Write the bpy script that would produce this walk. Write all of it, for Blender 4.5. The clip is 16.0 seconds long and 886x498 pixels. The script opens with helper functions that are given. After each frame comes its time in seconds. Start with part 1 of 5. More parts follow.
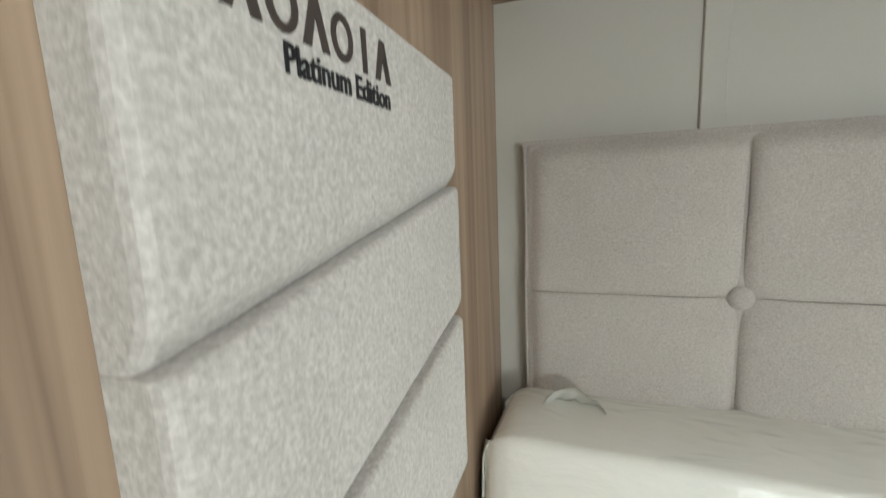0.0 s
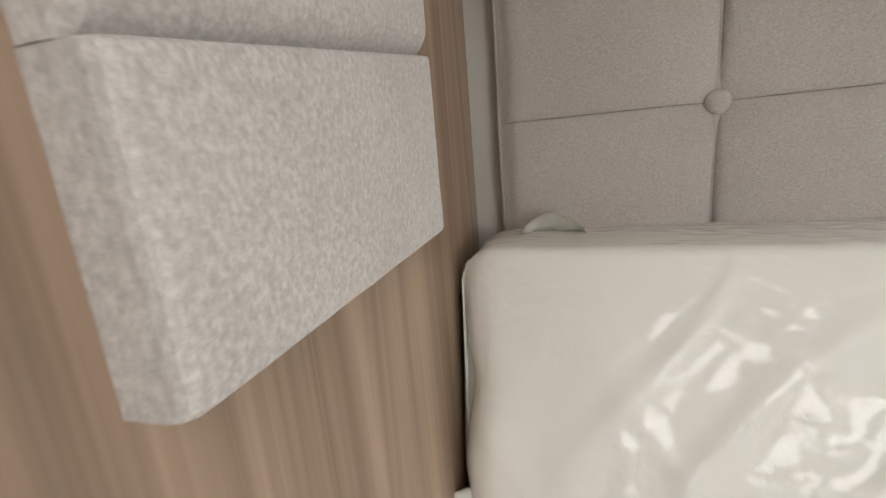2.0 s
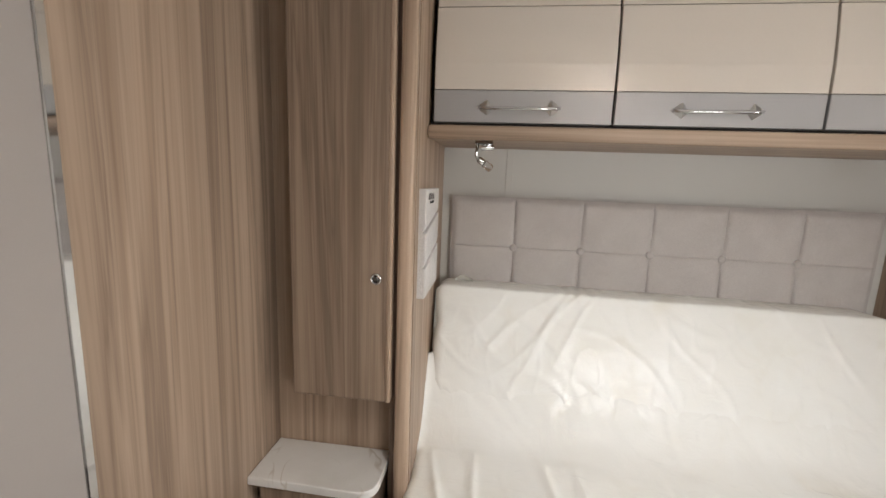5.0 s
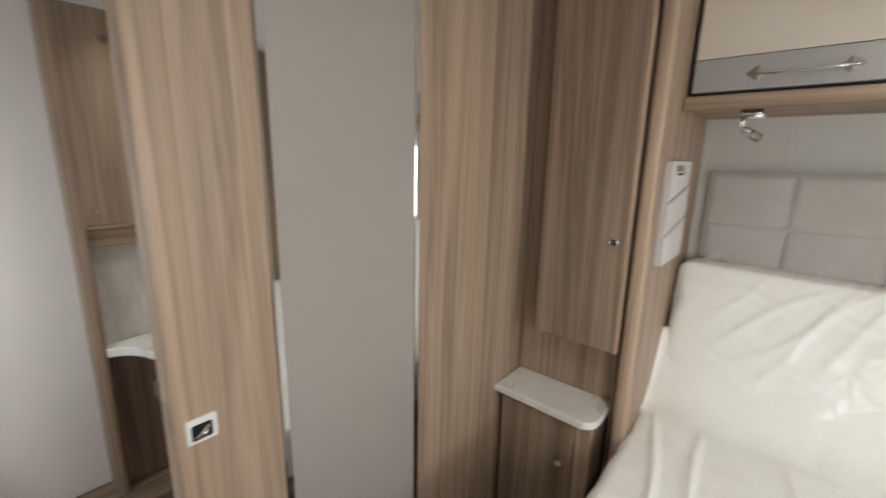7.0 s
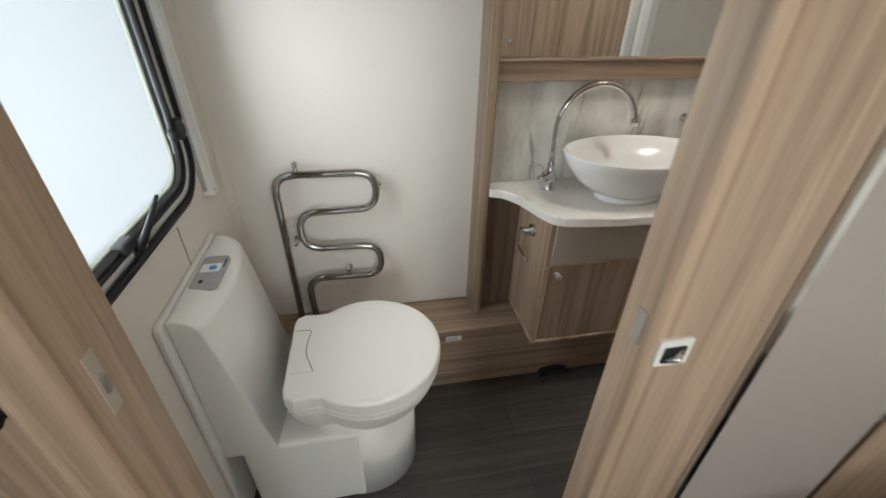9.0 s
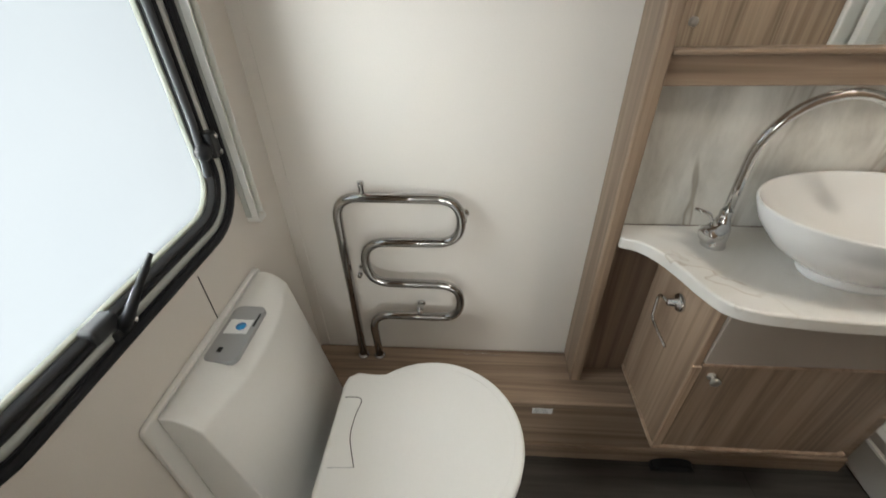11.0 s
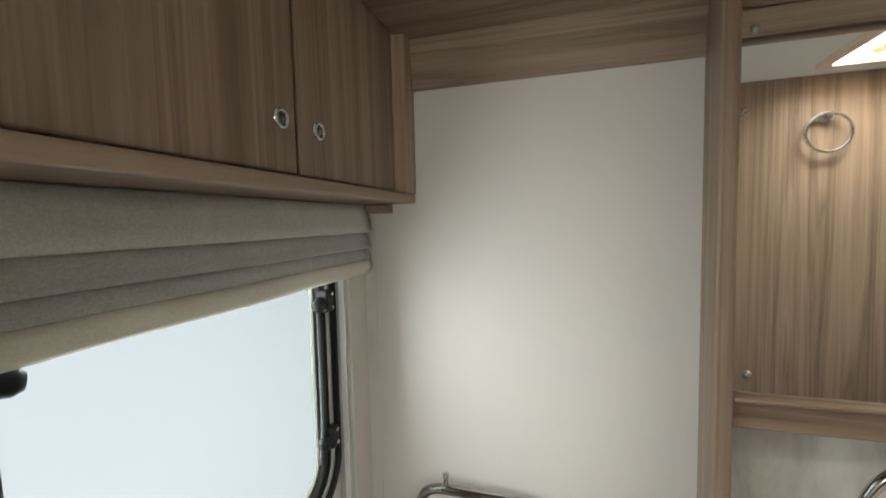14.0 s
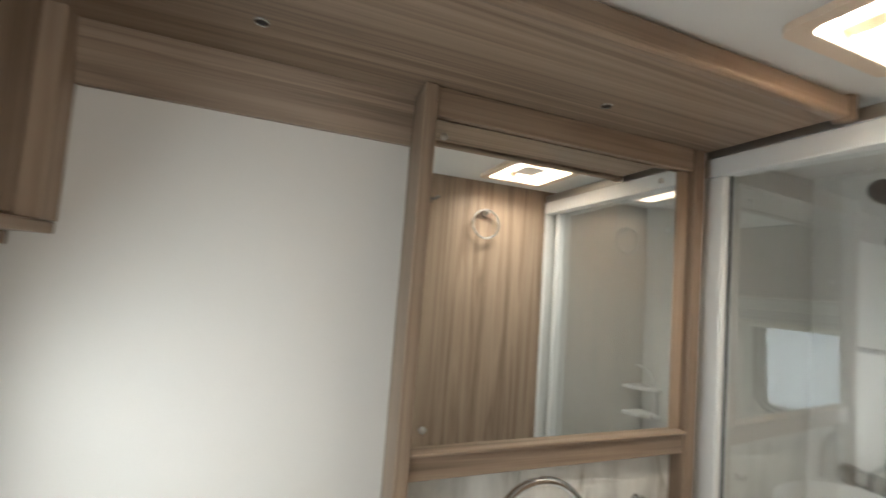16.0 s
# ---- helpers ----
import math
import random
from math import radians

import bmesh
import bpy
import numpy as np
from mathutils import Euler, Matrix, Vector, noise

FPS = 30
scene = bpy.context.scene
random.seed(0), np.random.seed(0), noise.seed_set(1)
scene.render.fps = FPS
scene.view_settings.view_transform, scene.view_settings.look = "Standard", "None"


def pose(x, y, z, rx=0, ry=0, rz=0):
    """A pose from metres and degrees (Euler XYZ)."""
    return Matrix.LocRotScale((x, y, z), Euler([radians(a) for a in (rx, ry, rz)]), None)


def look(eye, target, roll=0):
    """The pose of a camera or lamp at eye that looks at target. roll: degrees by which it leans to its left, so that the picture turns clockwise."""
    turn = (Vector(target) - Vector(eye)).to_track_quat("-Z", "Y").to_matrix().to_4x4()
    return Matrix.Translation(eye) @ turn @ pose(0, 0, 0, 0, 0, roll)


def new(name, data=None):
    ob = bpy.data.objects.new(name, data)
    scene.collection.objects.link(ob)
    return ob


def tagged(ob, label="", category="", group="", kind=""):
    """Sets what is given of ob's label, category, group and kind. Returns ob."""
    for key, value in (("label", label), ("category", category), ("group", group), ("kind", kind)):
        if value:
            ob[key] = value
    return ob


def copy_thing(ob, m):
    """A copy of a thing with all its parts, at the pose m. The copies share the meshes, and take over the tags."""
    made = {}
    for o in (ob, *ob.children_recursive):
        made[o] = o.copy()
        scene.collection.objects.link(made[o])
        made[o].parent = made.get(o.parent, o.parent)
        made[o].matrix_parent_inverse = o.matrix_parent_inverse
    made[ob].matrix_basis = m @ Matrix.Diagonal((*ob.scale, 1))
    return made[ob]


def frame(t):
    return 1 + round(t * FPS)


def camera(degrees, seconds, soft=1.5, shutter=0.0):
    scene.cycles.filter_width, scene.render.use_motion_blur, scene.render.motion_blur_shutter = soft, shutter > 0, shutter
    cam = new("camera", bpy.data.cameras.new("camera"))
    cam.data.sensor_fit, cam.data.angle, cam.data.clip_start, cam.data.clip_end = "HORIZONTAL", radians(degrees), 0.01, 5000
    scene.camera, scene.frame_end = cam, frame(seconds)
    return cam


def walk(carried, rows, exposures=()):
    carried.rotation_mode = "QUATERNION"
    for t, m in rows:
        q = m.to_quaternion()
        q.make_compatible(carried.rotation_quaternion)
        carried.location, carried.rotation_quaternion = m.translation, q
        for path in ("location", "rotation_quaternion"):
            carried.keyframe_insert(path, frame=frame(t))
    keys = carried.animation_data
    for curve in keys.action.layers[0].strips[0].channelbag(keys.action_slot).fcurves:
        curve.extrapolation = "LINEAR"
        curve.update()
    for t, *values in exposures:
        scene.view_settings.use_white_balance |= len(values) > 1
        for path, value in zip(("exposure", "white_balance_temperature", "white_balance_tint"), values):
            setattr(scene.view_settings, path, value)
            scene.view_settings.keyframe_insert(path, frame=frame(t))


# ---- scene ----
cam = camera(94.5, 16.0, 1.5, 0.4)
PATH = [
    (0, (0.02, -0.018, 1.308), (-0.616, 1.854, 1.008), -2.4),
    (0.5, (0.017, -0.016, 1.26), (-0.594, 1.859, 0.928), -3.2),
    (1, (0.006, 0.0, 1.21), (-0.532, 1.888, 0.829), -3.5),
    (1.5, (0.008, -0.007, 1.17), (-0.527, 1.87, 0.736), -4.4),
    (2, (0.015, -0.022, 1.152), (-0.507, 1.857, 0.709), -5.1),
    (2.5, (0.034, -0.151, 1.211), (-0.462, 1.746, 0.815), -2.9),
    (3, (0.08, -0.401, 1.29), (-0.409, 1.503, 0.92), -0.9),
    (3.5, (0.088, -0.606, 1.338), (-0.232, 1.338, 0.989), 0.6),
    (5.8, (0.154, -1.051, 1.407), (-0.081, 0.909, 1.083), 2.3),
    (6, (0.178, -1.066, 1.406), (-0.247, 0.858, 1.06), 2.6),
    (6.5, (0.218, -1.122, 1.381), (-0.685, 0.623, 1.007), 2.0),
    (7, (0.195, -1.159, 1.373), (-1.082, 0.319, 0.943), 1.2),
    (7.5, (0.137, -1.197, 1.359), (-1.405, -0.034, 0.841), 1.1),
    (8, (0.06, -1.238, 1.337), (-1.635, -0.415, 0.668), 1.4),
    (8.5, (-0.038, -1.292, 1.315), (-1.76, -0.769, 0.444), 1.6),
    (8.7, (-0.088, -1.317, 1.314), (-1.786, -0.879, 0.351), 1.7),
    (10.8, (-0.529, -1.286, 1.288), (-2.118, -1.373, 0.077), -1.2),
    (11, (-0.537, -1.289, 1.3), (-2.155, -1.41, 0.131), -1.3),
    (11.5, (-0.543, -1.29, 1.336), (-2.235, -1.537, 0.298), -2.3),
    (12, (-0.533, -1.287, 1.37), (-2.299, -1.65, 0.504), -2.6),
    (12.5, (-0.522, -1.279, 1.406), (-2.34, -1.748, 0.718), -2.8),
    (13, (-0.501, -1.277, 1.436), (-2.363, -1.821, 0.95), -2.5),
    (13.5, (-0.471, -1.262, 1.469), (-2.358, -1.858, 1.177), -2.2),
    (14, (-0.444, -1.252, 1.498), (-2.354, -1.828, 1.366), -1.3),
    (14.5, (-0.42, -1.252, 1.514), (-2.365, -1.716, 1.515), 0.0),
    (15, (-0.417, -1.252, 1.524), (-2.394, -1.538, 1.63), 1.5),
    (15.5, (-0.448, -1.245, 1.528), (-2.438, -1.097, 1.664), 3.4),
    (16, (-0.495, -1.22, 1.527), (-2.367, -0.527, 1.651), 4.4),
]
EXPOSURES = [(0, 0.05, 6050, 0), (0.5, -0.1, 6250, 3), (1.0, -0.3, 6450, 7), (1.5, -0.32, 6450, 10), (2.0, -0.3, 6450, 10), (3.0, -0.2, 6450, 11), (3.5, -0.12, 6450, 12), (6.0, -0.19, 6300, 10), (6.5, -0.28, 6300, 9), (7.3, -0.15, 6300, 7), (8.0, 0.0, 6300, 5), (8.5, -0.1, 6250, 4), (11.0, -0.1, 6400, 5), (12.0, -0.4, 6350, 5), (13.5, -0.48, 6400, 4), (14.5, 0.0, 6350, 3), (15.5, 0.1, 6250, 4), (16.0, 0.0, 6250, 4)]
walk(cam, [(t, look(eye, target, roll)) for t, eye, target, roll in PATH], EXPOSURES)

# ---- light ----
world = bpy.data.worlds.new("sky")
scene.world = world
world.use_nodes = True
_wn = world.node_tree
_sky = _wn.nodes.new("ShaderNodeTexSky")
_sky.sky_type = 'NISHITA'
_sky.sun_disc = False
_sky.sun_elevation = radians(48)
_sky.sun_rotation = radians(200)
_wn.links.new(_sky.outputs[0], _wn.nodes["Background"].inputs[0])
_wn.nodes["Background"].inputs[1].default_value = 0.10


def lamp(name, kind, m, energy, color=(1, 1, 1), sx=1.0, sy=None, angle=None, behind_pane=False):
    d = bpy.data.lights.new(name, kind)
    d.energy, d.color = energy, color
    if kind == 'AREA':
        d.shape, d.size, d.size_y = 'RECTANGLE', sx, sy or sx
    if angle:
        d.angle = radians(angle)
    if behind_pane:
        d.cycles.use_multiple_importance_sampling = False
    ob = new(name, d)
    ob.matrix_world = m
    return ob


lamp("sun", 'SUN', look((0, 0, 6), (-1.2, 3.2, 0.5)), 0.9, (1, 0.96, 0.9), angle=40)
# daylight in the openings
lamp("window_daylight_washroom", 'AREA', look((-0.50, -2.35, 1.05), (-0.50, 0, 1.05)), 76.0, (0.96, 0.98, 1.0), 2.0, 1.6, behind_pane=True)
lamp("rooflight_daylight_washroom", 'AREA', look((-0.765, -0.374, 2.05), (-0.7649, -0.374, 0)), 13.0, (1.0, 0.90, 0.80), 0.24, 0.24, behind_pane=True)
# added lamp for the bed, in a roof opening that is out of view
lamp("unseen_roof_daylight_bedroom", 'AREA', look((0.55, -0.85, 2.05), (0.5501, -0.85, 0)), 14, (1.0, 0.95, 0.89), 0.40, 0.40, behind_pane=True)
# added fill for headboard and mattress, from a side opening never in view
lamp("unseen_side_daylight_bedroom", 'AREA', look((1.15, -1.86, 1.22), (0.95, 0, 1.1)), 14, (1.0, 0.98, 0.96), 0.8, 0.5)
# added light from the +x side, set in the unseen lounge end
lamp("unseen_daylight_lounge", 'AREA', look((3.66, -0.6, 1.25), (0, -0.6, 1.2)), 45, (1.0, 0.97, 0.94), 1.7, 0.7)


# ---- materials ----
def mat(name):
    m = bpy.data.materials.new(name)
    m.use_nodes = True
    return m, m.node_tree, m.node_tree.nodes["Principled BSDF"]


def node(nt, kind, **props):
    n = nt.nodes.new(kind)
    for k, v in props.items():
        if k == "noise_dim":
            n.noise_dimensions = v
        elif k == "blend":
            n.blend_type = v
        elif k == "kind_of":
            n.data_type = v
        elif k == "op":
            n.operation = v
    return n


def ramp(nt, src, stops):
    r = nt.nodes.new("ShaderNodeValToRGB")
    el = r.color_ramp.elements
    while len(el) < len(stops):
        el.new(0.5)
    for e, (p, c) in zip(el, stops):
        e.position, e.color = p, (*c, 1)
    nt.links.new(src, r.inputs[0])
    return r.outputs[0]


def noise_tex(nt, vec, scale, detail=4, rough=0.55, distort=0.0):
    n = nt.nodes.new("ShaderNodeTexNoise")
    n.inputs["Scale"].default_value = scale
    n.inputs["Detail"].default_value = detail
    n.inputs["Roughness"].default_value = rough
    n.inputs["Distortion"].default_value = distort
    if vec is not None:
        nt.links.new(vec, n.inputs["Vector"])
    return n.outputs["Fac"]


def coords(nt, scale=(1, 1, 1), rot=(0, 0, 0), offset=True):
    tc = nt.nodes.new("ShaderNodeTexCoord")
    mp = nt.nodes.new("ShaderNodeMapping")
    mp.inputs["Scale"].default_value = scale
    mp.inputs["Rotation"].default_value = rot
    nt.links.new(tc.outputs["Object"], mp.inputs["Vector"])
    if offset:
        oi = nt.nodes.new("ShaderNodeObjectInfo")
        ml = nt.nodes.new("ShaderNodeMath")
        ml.operation = 'MULTIPLY'
        ml.inputs[1].default_value = 17.0
        nt.links.new(oi.outputs["Random"], ml.inputs[0])
        nt.links.new(ml.outputs[0], mp.inputs["Location"])
    return mp.outputs[0]


def mixc(nt, fac, a, b, blend='MIX'):
    m = nt.nodes.new("ShaderNodeMix")
    m.data_type, m.blend_type = 'RGBA', blend
    for sock, val in ((m.inputs[0], fac), (m.inputs[6], a), (m.inputs[7], b)):
        if isinstance(val, (int, float)):
            sock.default_value = val
        elif isinstance(val, tuple):
            sock.default_value = (*val, 1)
        else:
            nt.links.new(val, sock)
    return m.outputs[2]


def bump(nt, bsdf, height, strength, dist=0.002):
    b = nt.nodes.new("ShaderNodeBump")
    b.inputs["Strength"].default_value = strength
    b.inputs["Distance"].default_value = dist
    nt.links.new(height, b.inputs["Height"])
    nt.links.new(b.outputs[0], bsdf.inputs["Normal"])


def wood(name, axis, tone=1.0, warm=1.0):
    """Pale driftwood laminate, streaks along the axis."""
    m, nt, b = mat(name)

    def grain(across, along, detail, rough, distort):
        sc = [across] * 3
        sc["xyz".index(axis)] = along
        return noise_tex(nt, coords(nt, tuple(sc)), 1.0, detail, rough, distort)

    broad = grain(9.0, 0.26, 5, 0.60, 0.9)
    fine = grain(95.0, 0.8, 4, 0.7, 0.5)
    lines = grain(34.0, 0.32, 3, 0.6, 0.8)
    slow = grain(5.0, 0.35, 2, 0.5, 0.0)
    d = tuple(c * tone for c in (0.225 * warm, 0.154, 0.102))
    l = tuple(c * tone for c in (0.475 * warm, 0.357, 0.262))
    mid = tuple(c * tone for c in (0.372 * warm, 0.271, 0.195))
    base = ramp(nt, broad, [(0.28, d), (0.42, mid), (0.49, l), (0.535, mid), (0.555, tuple(0.80 * c for c in mid)), (0.58, mid), (0.66, l), (0.80, mid)])
    streak = ramp(nt, fine, [(0.30, (0.66, 0.64, 0.62)), (0.44, (1, 1, 1)), (0.72, (1.08, 1.07, 1.06))])
    c = mixc(nt, 0.55, base, streak, 'MULTIPLY')
    c = mixc(nt, 0.55, c, ramp(nt, lines, [(0.34, (0.70, 0.67, 0.64)), (0.42, (0.94, 0.93, 0.92)), (0.47, (0.80, 0.78, 0.76)), (0.50, (1, 1, 1)), (0.64, (1.10, 1.09, 1.08))]), 'MULTIPLY')
    c = mixc(nt, 0.5, c, ramp(nt, slow, [(0.35, (0.86, 0.84, 0.82)), (0.65, (1.1, 1.09, 1.08))]), 'MULTIPLY')
    nt.links.new(c, b.inputs["Base Color"])
    b.inputs["Roughness"].default_value = 0.42
    b.inputs["Specular IOR Level"].default_value = 0.35
    bump(nt, b, fine, 0.10, 0.0006)
    return m


WOOD_Z = wood("driftwood_upright", "z", 0.86)
WOOD_X = wood("driftwood_along_x", "x", 0.86)
# WOOD_X made darker, to hold the shade under the washroom locker
WOOD_SHELF_SHADED = wood("driftwood_shaded_shelf", "x", 0.70)
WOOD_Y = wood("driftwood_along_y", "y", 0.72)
# driftwood darkened to give the mirror post a shaded side face
WOOD_POST_SHADE = wood("driftwood_post_shade", "z", 0.6)
WOOD_DOOR = wood("driftwood_door", "z", 0.70)
WOOD_EDGE = wood("driftwood_edging", "z", 0.98)
# same laminate toned down, so recesses and gaps carry their shade in the colour
WOOD_SHADED = wood("shaded_driftwood", "z", 0.42, 1.05)


def plain(name, color, rough=0.5, metal=0.0, grain=0.0, gscale=60.0, bumpy=0.0, coat=0.0, gloss=0.5):
    m, nt, b = mat(name)
    b.inputs["Roughness"].default_value = rough
    b.inputs["Metallic"].default_value = metal
    b.inputs["Coat Weight"].default_value = coat
    b.inputs["Specular IOR Level"].default_value = gloss
    if grain:
        f = noise_tex(nt, coords(nt), gscale, 5, 0.6)
        g = noise_tex(nt, coords(nt), 3.0, 2, 0.5)
        lo, hi = tuple(c * (1 - grain) for c in color), tuple(min(1, c * (1 + grain)) for c in color)
        c = ramp(nt, f, [(0.3, lo), (0.7, hi)])
        c = mixc(nt, 0.4, c, ramp(nt, g, [(0.3, lo), (0.7, hi)]))
        nt.links.new(c, b.inputs["Base Color"])
        if bumpy:
            bump(nt, b, f, bumpy, 0.001)
    else:
        b.inputs["Base Color"].default_value = (*color, 1)
    return m


def fabric(name, lo, hi, fleck=(420, 420, 110), cross=1.0, rough=0.95):
    """Woven cloth: fine crossed threads with a mottled melange."""
    m, nt, b = mat(name)
    v = coords(nt, (1, 1, 1), offset=False)
    a = noise_tex(nt, coords(nt, fleck), 1.0, 3, 0.7)
    c2 = noise_tex(nt, coords(nt, (fleck[2], fleck[2], fleck[0])), 1.0, 2, 0.6)
    s = node(nt, "ShaderNodeMath", op='ADD')
    nt.links.new(a, s.inputs[0])
    cw = node(nt, "ShaderNodeMath", op='MULTIPLY')
    cw.inputs[1].default_value = cross
    nt.links.new(c2, cw.inputs[0])
    nt.links.new(cw.outputs[0], s.inputs[1])
    h = node(nt, "ShaderNodeMath", op='MULTIPLY_ADD')
    h.inputs[1].default_value = 1 / (1 + cross)
    h.inputs[2].default_value = 0.0
    nt.links.new(s.outputs[0], h.inputs[0])
    broad = noise_tex(nt, v, 14, 3, 0.5)
    mid = tuple((x + y) / 2 for x, y in zip(lo, hi))
    col = ramp(nt, h.outputs[0], [(0.36, lo), (0.5, mid), (0.62, hi)])
    col = mixc(nt, 0.6, col, ramp(nt, broad, [(0.35, (0.93, 0.92, 0.92)), (0.65, (1.05, 1.05, 1.05))]), 'MULTIPLY')
    nt.links.new(col, b.inputs["Base Color"])
    b.inputs["Roughness"].default_value = rough
    b.inputs["Specular IOR Level"].default_value = 0.15
    b.inputs["Sheen Weight"].default_value = 0.25
    bump(nt, b, h.outputs[0], 0.35, 0.0008)
    return m


FELT = fabric("melange_felt", (0.45, 0.43, 0.41), (0.67, 0.645, 0.62), (520, 460, 340), 0.5)
LINEN = fabric("taupe_linen", (0.40, 0.368, 0.345), (0.59, 0.553, 0.525), (1000, 1000, 420))
BLIND_FABRIC = fabric("grey_green_blind_fabric", (0.50, 0.50, 0.46), (0.64, 0.63, 0.585), (420, 420, 200))
# darker copy of the blind cloth for folds that lie back in shade
BLIND_SHADED = fabric("shaded_blind_fabric", (0.38, 0.38, 0.365), (0.50, 0.495, 0.475), (420, 420, 200))
BLIND_LINING = fabric("cream_blind_lining", (0.66, 0.645, 0.55), (0.76, 0.74, 0.64), (420, 420, 200))
WALL = plain("cream_wallboard", (0.70, 0.666, 0.622), 0.85, grain=0.025, gscale=420, bumpy=0.05)
WALL_BED = plain("grey_wallboard", (0.60, 0.585, 0.545), 0.5, grain=0.02, gscale=420, bumpy=0.05)
CEILING = plain("white_ceiling_board", (0.76, 0.75, 0.72), 0.6, grain=0.02, gscale=300, bumpy=0.05)
GREY_PANEL = plain("taupe_grey_lacquer", (0.335, 0.30, 0.275), 0.38, grain=0.025, gscale=350, bumpy=0.02)
TAUPE = plain("taupe_drawer_laminate", (0.40, 0.35, 0.30), 0.45, grain=0.02, gscale=300)
CREAM = plain("cream_gloss_laminate", (0.66, 0.59, 0.51), 0.22, grain=0.015, gscale=200, coat=0.3)
SILVER = plain("silver_grey_laminate", (0.40, 0.385, 0.375), 0.35, metal=0.3, grain=0.02, gscale=200)
CHROME = plain("chrome", (0.64, 0.64, 0.64), 0.05, metal=1.0)
BRIGHT = plain("bright_silver", (0.93, 0.93, 0.92), 0.16, metal=1.0)
STEEL = plain("polished_steel_pipe", (0.44, 0.435, 0.425), 0.045, metal=1.0)
SATIN = plain("satin_metal", (0.55, 0.54, 0.52), 0.3, metal=1.0)
DARK_METAL = plain("dark_metal", (0.16, 0.155, 0.15), 0.25, metal=1.0)
DARK = plain("black_seal_rubber", (0.010, 0.011, 0.014), 0.5, grain=0.2, gscale=80, gloss=0.25)
BLACKPL = plain("black_plastic", (0.008, 0.009, 0.011), 0.4, gloss=0.35)
GAP = plain("dark_reveal", (0.03, 0.024, 0.02), 0.8)
WHITE_PL = plain("white_plastic", (0.765, 0.765, 0.745), 0.32, grain=0.015, gscale=120)
WHITE_GLOSS = plain("white_ceramic", (0.80, 0.80, 0.79), 0.12, coat=0.5)
OFFWHITE = plain("off_white_extrusion", (0.62, 0.65, 0.57), 0.4)
FRAME_GREY = plain("pale_grey_frame", (0.44, 0.46, 0.44), 0.45)
DARK_GREY = plain("dark_grey_rubber", (0.045, 0.047, 0.05), 0.5, gloss=0.3)
RAIL_GREEN = plain("pale_green_extrusion", (0.60, 0.68, 0.56), 0.3)
TAUPE_PALE = plain("grey_cover_strip", (0.46, 0.44, 0.40), 0.5)
WHITE_FRAME = plain("white_powder_coat", (0.74, 0.74, 0.72), 0.35, grain=0.01)
PAPER = plain("white_paper", (0.85, 0.86, 0.86), 0.8, grain=0.01)
SHOWER_WALL = plain("grey_shower_panel", (0.64, 0.63, 0.59), 0.35, grain=0.02, gscale=200)
INK = plain("black_embroidery", (0.012, 0.011, 0.014), 0.8)
INK_BROWN = plain("dark_brown_embroidery", (0.06, 0.045, 0.04), 0.7)
FLUSH_GREY = plain("silver_flush_panel", (0.42, 0.43, 0.44), 0.35, metal=0.4)
BLUE = plain("blue_button", (0.03, 0.27, 0.62), 0.3)
PEACH = plain("beige_rooflight_surround", (0.74, 0.60, 0.47), 0.5)


def marble():
    m, nt, b = mat("white_marble_laminate")
    v = coords(nt, (1, 1, 0.6))
    w = noise_tex(nt, v, 4.5, 3, 0.5, 1.2)
    cloud = noise_tex(nt, v, 3.5, 5, 0.6, 0.5)
    base = ramp(nt, cloud, [(0.32, (0.64, 0.62, 0.57)), (0.5, (0.74, 0.72, 0.68)), (0.66, (0.80, 0.785, 0.75))])
    veins = ramp(nt, w, [(0.485, (1, 1, 1)), (0.498, (0.74, 0.68, 0.62)), (0.502, (0.78, 0.73, 0.68)), (0.52, (1, 1, 1))])
    mask = ramp(nt, noise_tex(nt, v, 5, 2), [(0.52, (0, 0, 0)), (0.66, (1, 1, 1))])
    c = mixc(nt, 1.0, base, mixc(nt, mask, (1, 1, 1), veins), 'MULTIPLY')
    nt.links.new(c, b.inputs["Base Color"])
    b.inputs["Roughness"].default_value = 0.35
    return m


def splash_marble():
    m, nt, b = mat("grey_marble_splashback")
    v = coords(nt, (1, 1, 0.35))
    w = noise_tex(nt, v, 2.6, 4, 0.6, 0.8)
    cloud = noise_tex(nt, v, 11, 8, 0.62, 0.3)
    base = ramp(nt, cloud, [(0.26, (0.36, 0.345, 0.31)), (0.45, (0.54, 0.525, 0.485)), (0.58, (0.66, 0.645, 0.60)), (0.74, (0.74, 0.73, 0.69))])
    veins = ramp(nt, w, [(0.488, (1, 1, 1)), (0.498, (0.55, 0.50, 0.45)), (0.503, (0.66, 0.62, 0.58)), (0.516, (1, 1, 1))])
    mask = ramp(nt, noise_tex(nt, v, 5, 2), [(0.46, (0, 0, 0)), (0.54, (1, 1, 1))])
    c = mixc(nt, 1.0, base, mixc(nt, mask, (1, 1, 1), veins), 'MULTIPLY')
    nt.links.new(c, b.inputs["Base Color"])
    b.inputs["Roughness"].default_value = 0.4
    return m


